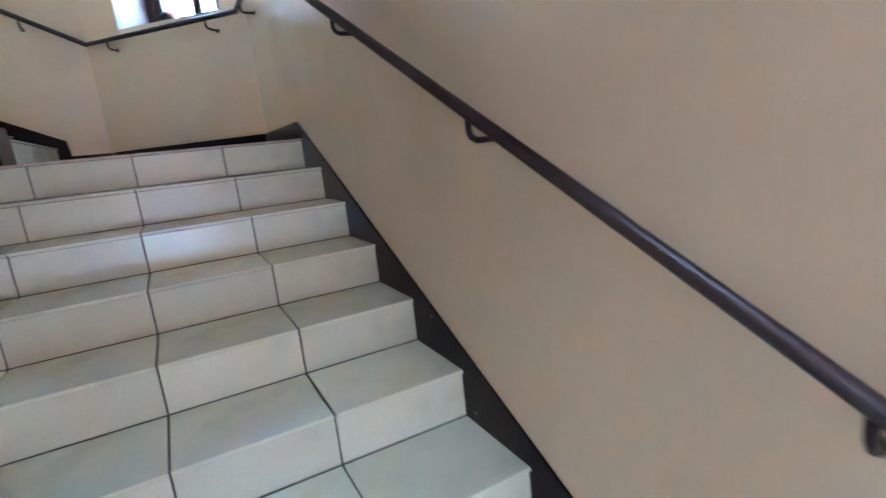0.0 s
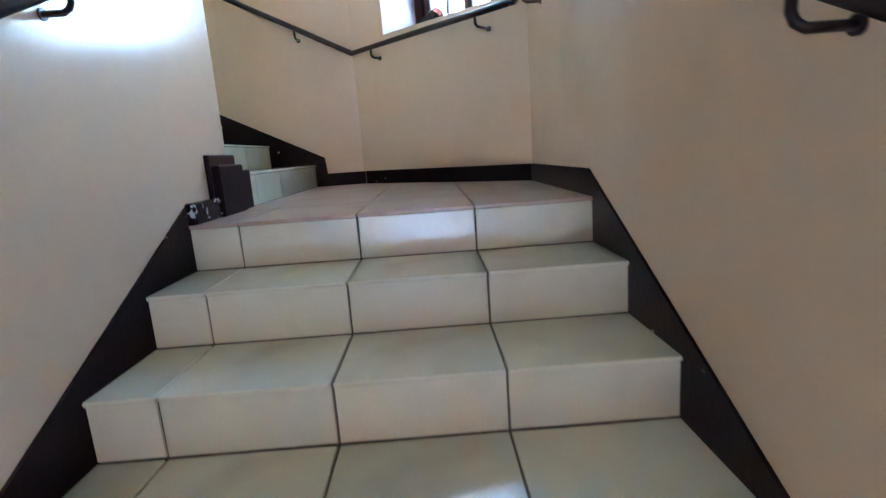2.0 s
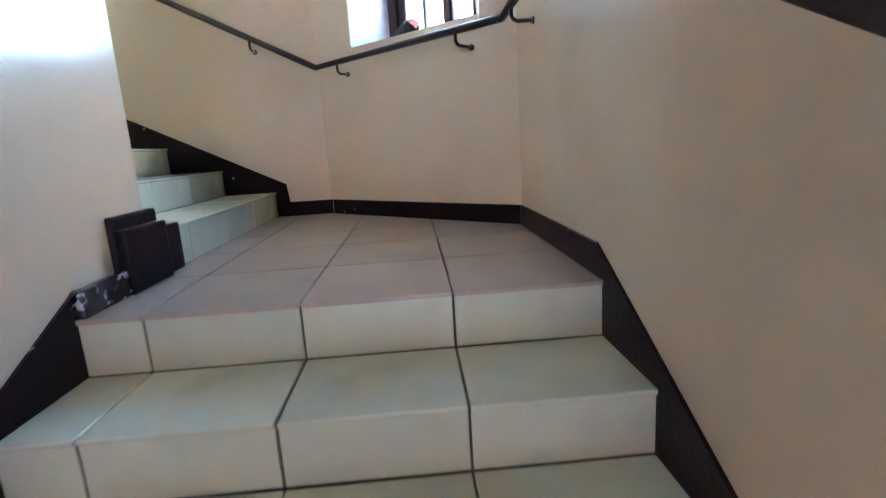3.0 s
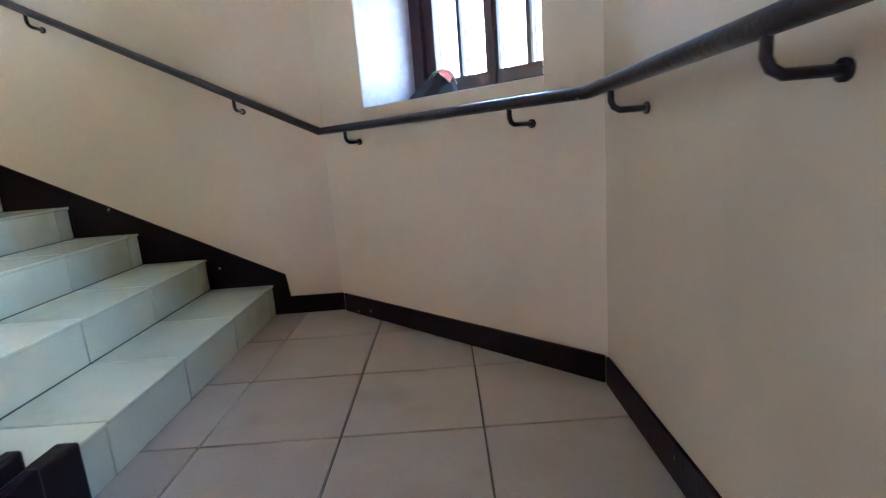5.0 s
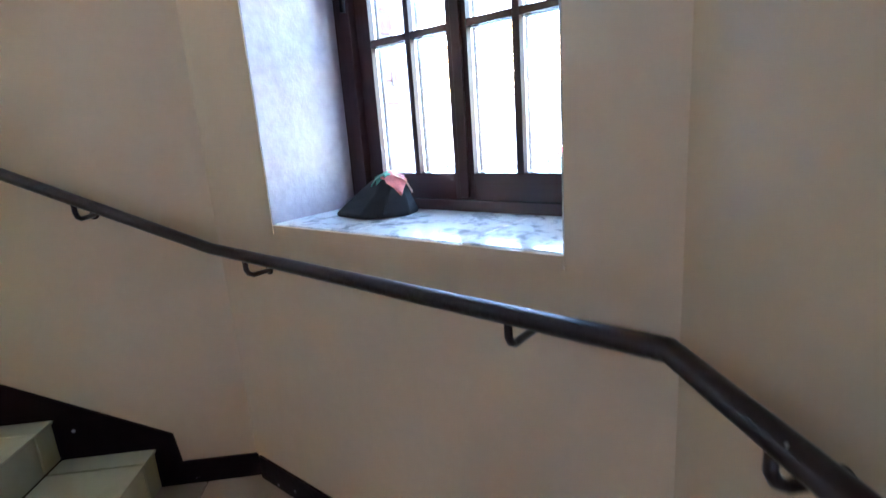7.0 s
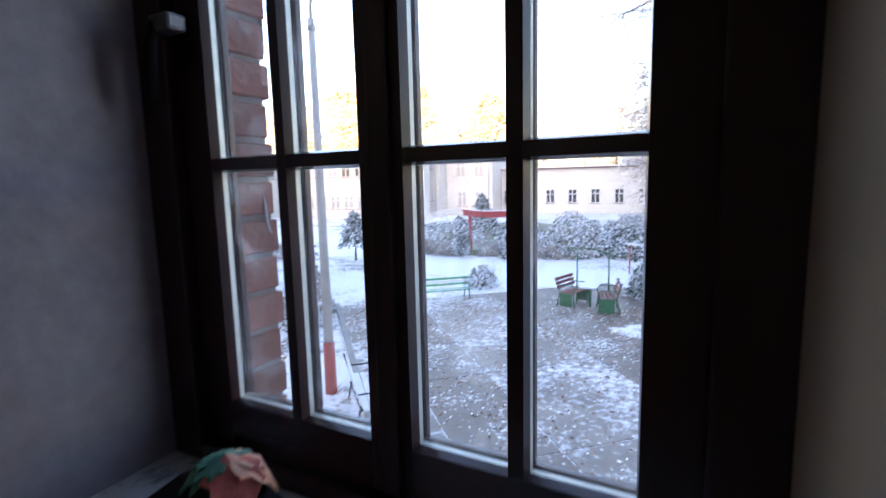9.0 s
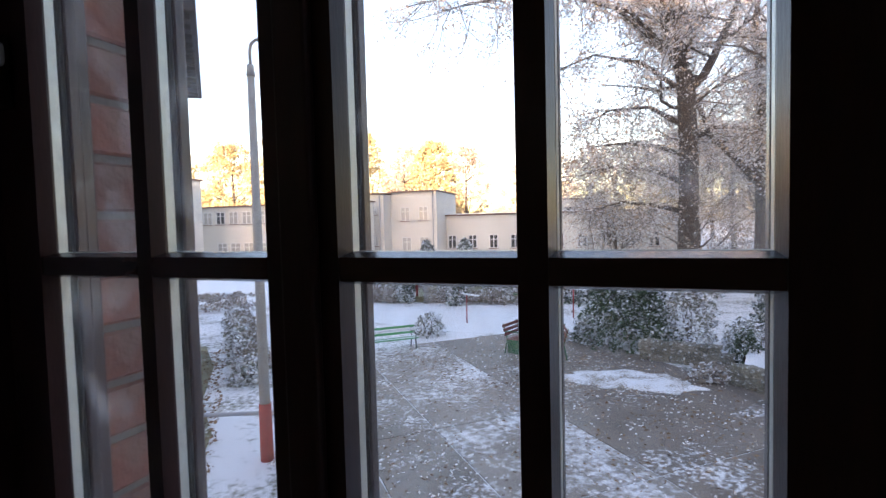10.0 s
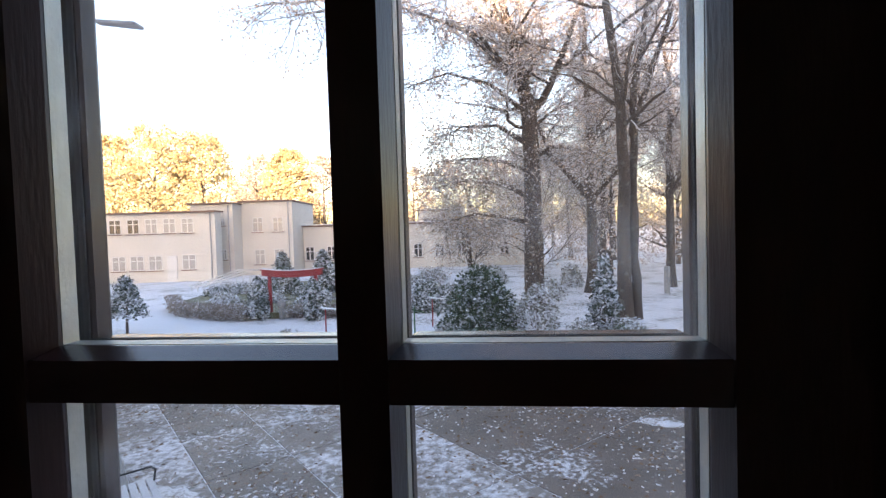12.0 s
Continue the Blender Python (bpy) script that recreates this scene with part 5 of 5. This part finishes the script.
M_WSLAT = mat("white_bench_slats", (0.72, 0.73, 0.76), 0.5, (0.6, 0.61, 0.64), 6.0, 40.0, bump=0.15)
M_IRON = mat("black_iron", (0.02, 0.02, 0.022), 0.45, scale=20, bump=0.1)


def bench(label, m, length, slat, frame_m, back=True, seat_snow=False, sides=None):
    """Slatted garden bench; its front looks along -y."""
    b = thing("garden_bench", label, "bench", m, "garden benches")
    for k in range(4):
        bm = bmesh.new()
        box(bm, -length / 2, length / 2, -0.22 + k * 0.11, -0.13 + k * 0.11, 0.42, 0.45, 0.006)
        part("seat_slat", bm, M_FSNOW if seat_snow and k % 2 else slat, b)
    if back:
        for k in range(3):
            bm = bmesh.new()
            box(bm, -length / 2, length / 2, 0.235 + k * 0.035, 0.262 + k * 0.035, 0.53 + k * 0.115, 0.62 + k * 0.115, 0.006)
            part("back_slat", bm, M_FSNOW if seat_snow and k == 1 else slat, b)
    for s in (-1, 1):
        x = s * (length / 2 - 0.12)
        bm = bmesh.new()
        tube(bm, [(x, -0.24, 0.0), (x, -0.20, 0.41), (x, 0.22, 0.40), (x, 0.36, 0.86)], 0.018, 8)
        part("leg", bm, frame_m, b)
        bm = bmesh.new()
        tube(bm, [(x, 0.32, 0.0), (x, 0.24, 0.40)], 0.018, 8)
        part("leg", bm, frame_m, b)
        bm = bmesh.new()
        tube(bm, [(x, -0.21, 0.41), (x, -0.24, 0.60), (x, -0.18, 0.65), (x, 0.29, 0.64)], 0.014, 8)
        part("armrest", bm, frame_m, b)
        if sides:
            bm = bmesh.new()
            box(bm, s * length / 2 - 0.02, s * length / 2 + 0.02, -0.22, 0.16, 0.06, 0.44, 0.01)
            part("side_panel", bm, sides, b)
    return b


def facing(u, n, deg):
    return Matrix.Translation(ow(u, n, GZ + 0.012)) @ OM.to_3x3().to_4x4() @ Matrix.Rotation(radians(deg), 4, "Z")


bench("bright green slatted garden bench with frost on the seat", facing(-6.25, 13.45, 43) @ Matrix.Diagonal((1, 1, 0.76, 1)), 1.7, M_GREEN, M_IRON, seat_snow=True)
bench("white slatted bench with curved iron arms", facing(-3.62, 6.0, 134), 1.5, M_WSLAT, M_IRON)
bench("red-brown slatted seat with green side panels", facing(-2.45, 14.35, 75), 1.0, M_BRED, M_DGREEN, sides=M_DGREEN)
bench("red-brown slatted seat with green side panels", facing(-1.45, 14.05, -75), 1.0, M_BRED, M_DGREEN, sides=M_DGREEN)
tbl = thing("garden_table", "small garden table under snow between two seats", "table", facing(-1.95, 14.25, 0))
bm = bmesh.new()
box(bm, -0.24, 0.24, -0.42, 0.42, 0.62, 0.67, 0.01)
part("tabletop", bm, M_FSNOW, tbl)
bm = bmesh.new()
tube(bm, [(0, 0, 0), (0, 0, 0.62)], 0.04, 8)
part("leg", bm, M_DGREEN, tbl)
fr = thing("canopy_frame", "bare steel canopy frame over the garden seats", "frame", facing(-1.95, 14.3, 0))
for x in (-0.45, 0.45):
    bm = bmesh.new()
    tube(bm, [(x, 0.25, 0), (x, 0.25, 1.62)], 0.022, 8)
    part("post", bm, M_DGREEN, fr)
bm = bmesh.new()
tube(bm, [(-0.75, 0.25, 1.66), (0, 0.25, 1.66), (0.75, 0.25, 1.45)], 0.018, 8)
part("ridge", bm, M_DGREEN, fr)


# ---- dry stone edging ----
M_STONE = chipped(mat("pale_lichened_stone", (0.235, 0.215, 0.18), 0.95, (0.11, 0.105, 0.085), 5.0, 25.0, bump=0.9, per_object=0.3), 3.2, 0.56, (0.70, 0.70, 0.70), 0.08, 0.75)
stones = []
rs = random.Random(9)
for k in range(6):
    bm = bmesh.new()
    box(bm, -0.5, 0.5, -0.5, 0.5, -0.5, 0.5, 0.12, seg=1)
    for v in bm.verts:
        v.co += Vector((rs.uniform(-0.13, 0.13), rs.uniform(-0.10, 0.10), rs.uniform(-0.14, 0.14)))
    stones.append(mesh_of("stone", bm, M_STONE))


def stone_wall(label, path, height):
    w = thing("stone_wall", label, "wall", group="low stone walls")
    for a, b_ in zip(path, path[1:]):
        a, b_ = ow(*a, GZ), ow(*b_, GZ)
        d = b_ - a
        ang = math.atan2(d.y, d.x)
        for r in range(3):
            x = rs.uniform(-0.1, 0.0)
            hh = height / 3
            while x < d.length:
                ln = rs.uniform(0.2, 0.45)
                p = a + d.normalized() * (x + ln / 2)
                m = Matrix.Translation((p.x, p.y, GZ + hh * (r + 0.48))) @ Matrix.Rotation(ang + rs.uniform(-0.1, 0.1), 4, "Z") @ Matrix.Diagonal((ln, 0.32 * rs.uniform(0.8, 1.15), hh * rs.uniform(0.85, 1.45), 1)) @ Matrix.Rotation(rs.uniform(-0.14, 0.14), 4, "Y")
                piece("stone", rs.choice(stones), w, m)
                x += ln
    return w


stone_wall("low wall of rough pale stones beside the yew", [(0.85, 14.6), (2.0, 14.35), (2.7, 14.2)], 0.55)
stone_wall("low wall of rough pale stones round a snowy bed", [(2.85, 12.95), (3.5, 12.2), (4.3, 11.5), (5.6, 11.3)], 0.48)
bm = bmesh.new()
prism(bm, [tuple(ow(*p)[:2]) for p in ((3.0, 13.0), (3.6, 12.35), (4.4, 11.7), (5.8, 11.5), (7.5, 13.5), (5.0, 15.5), (3.4, 15.0))], "z", GZ, GZ + 0.40)
tagged(part("raised_bed", bm, M_FSNOW), "raised bed of soil under snow", "bed", kind="structure")
# fence posts far in the park
for i, (u, n, h) in enumerate(((10.2, 29.0, 1.5), (12.2, 29.5, 1.4), (13.2, 29.8, 1.3), (15.5, 30.5, 1.4))):
    bm = bmesh.new()
    box(bm, -0.12, 0.12, -0.12, 0.12, -0.1, h, 0.02)
    ob = part("fence_post", bm, M_CONC)
    ob.matrix_world = Matrix.Translation(ow(u, n, GZ))
    tagged(ob, "square grey stone fence post in the snow", "post", "old fence posts")

# ---- cloth pouch with fabric leaves on the sill ----
M_BLACK = mat("black_cloth", (0.018, 0.017, 0.019), 0.75, (0.010, 0.010, 0.011), 20.0, 400.0, bump=0.3, dist=0.002)
M_PINK = mat("coral_pink_fabric_leaf", (0.78, 0.21, 0.16), 0.6, (0.50, 0.10, 0.09), 40.0, 200.0, bump=0.3, dist=0.002)
M_LEAFG = mat("green_fabric_leaf", (0.10, 0.30, 0.20), 0.6, (0.05, 0.18, 0.12), 40.0, 200.0, bump=0.3, dist=0.002)
M_ORANGE = mat("pale_orange_fabric_leaf", (0.80, 0.42, 0.26), 0.6, (0.62, 0.28, 0.18), 40.0, 200.0, bump=0.3, dist=0.002)
pouch = thing("cloth_pouch", "black faceted cloth pouch with coral and green fabric leaves", "pouch", OM @ Matrix.Translation((0.530, 0.215, 0.959)) @ Matrix.Diagonal((0.92, 0.92, 0.92, 1)))
bm = bmesh.new()
rp = random.Random(3)
base = ((-0.150, -0.062), (-0.01, -0.085), (0.050, -0.055), (0.085, 0.015), (0.065, 0.085), (-0.03, 0.085), (-0.085, 0.02))
rings = []
for z, s, sx in ((0.0, 1.0, 0.0), (0.010, 1.02, 0.0), (0.042, 0.84, 0.012), (0.078, 0.64, 0.026), (0.110, 0.38, 0.038), (0.124, 0.12, 0.040)):
    rings.append([bm.verts.new((x * s + sx + rp.uniform(-0.005, 0.005), y * s + rp.uniform(-0.005, 0.005), z + rp.uniform(-0.004, 0.004) * (z > 0))) for x, y in base])
for r0, r1 in zip(rings, rings[1:]):
    for k in range(7):
        bm.faces.new((r0[k], r0[(k + 1) % 7], r1[(k + 1) % 7], r1[k]))
bm.faces.new(rings[0][::-1])
bm.faces.new(rings[-1])
bmesh.ops.bevel(bm, geom=bm.edges[:], offset=0.0025, segments=2, affect="EDGES")
part("body", bm, M_BLACK, pouch)


def cloth_leaf(material, m, size, label):
    """A lobed leaf, folded along its rib, that droops from its stalk."""
    bm = bmesh.new()
    prof = [(0.0, 0.05), (0.12, 0.34), (0.28, 0.52), (0.45, 0.40), (0.62, 0.46), (0.80, 0.24), (1.0, 0.02)]
    rows = []
    for y, x in prof:
        row = []
        for k in (-1.0, -0.5, 0.0, 0.5, 1.0):
            z = -0.55 * y * y * size + (0.10 - 0.10 * abs(k)) * size * 0.6 - 0.05 * size * abs(k) * math.sin(7 * y)
            row.append(bm.verts.new((k * x * size, y * size, z)))
        rows.append(row)
    for r0, r1 in zip(rows, rows[1:]):
        for k in range(4):
            bm.faces.new((r0[k], r0[k + 1], r1[k + 1], r1[k]))
    bm.normal_update()
    bmesh.ops.solidify(bm, geom=bm.faces[:], thickness=0.0018)
    return part("leaf", bm, material, pouch, label, m)


TOP_Z = 0.135
for deg, size, tilt, mt, lab in ((-108, 0.080, -16, M_PINK, "coral pink fabric leaf"), (-40, 0.082, -16, M_ORANGE, "pale orange fabric leaf"), (-12, 0.070, -14, M_ORANGE, "pale orange fabric leaf"), (166, 0.052, -4, M_LEAFG, "green fabric leaf"), (95, 0.060, -2, M_LEAFG, "green fabric leaf"), (140, 0.062, -4, M_LEAFG, "green fabric leaf"), (50, 0.07, -6, M_LEAFG, "green fabric leaf")):
    cloth_leaf(mt, Matrix.Translation((0.038, 0.0, TOP_Z)) @ Matrix.Rotation(radians(deg), 4, "Z") @ Matrix.Rotation(radians(tilt), 4, "X"), size, lab)
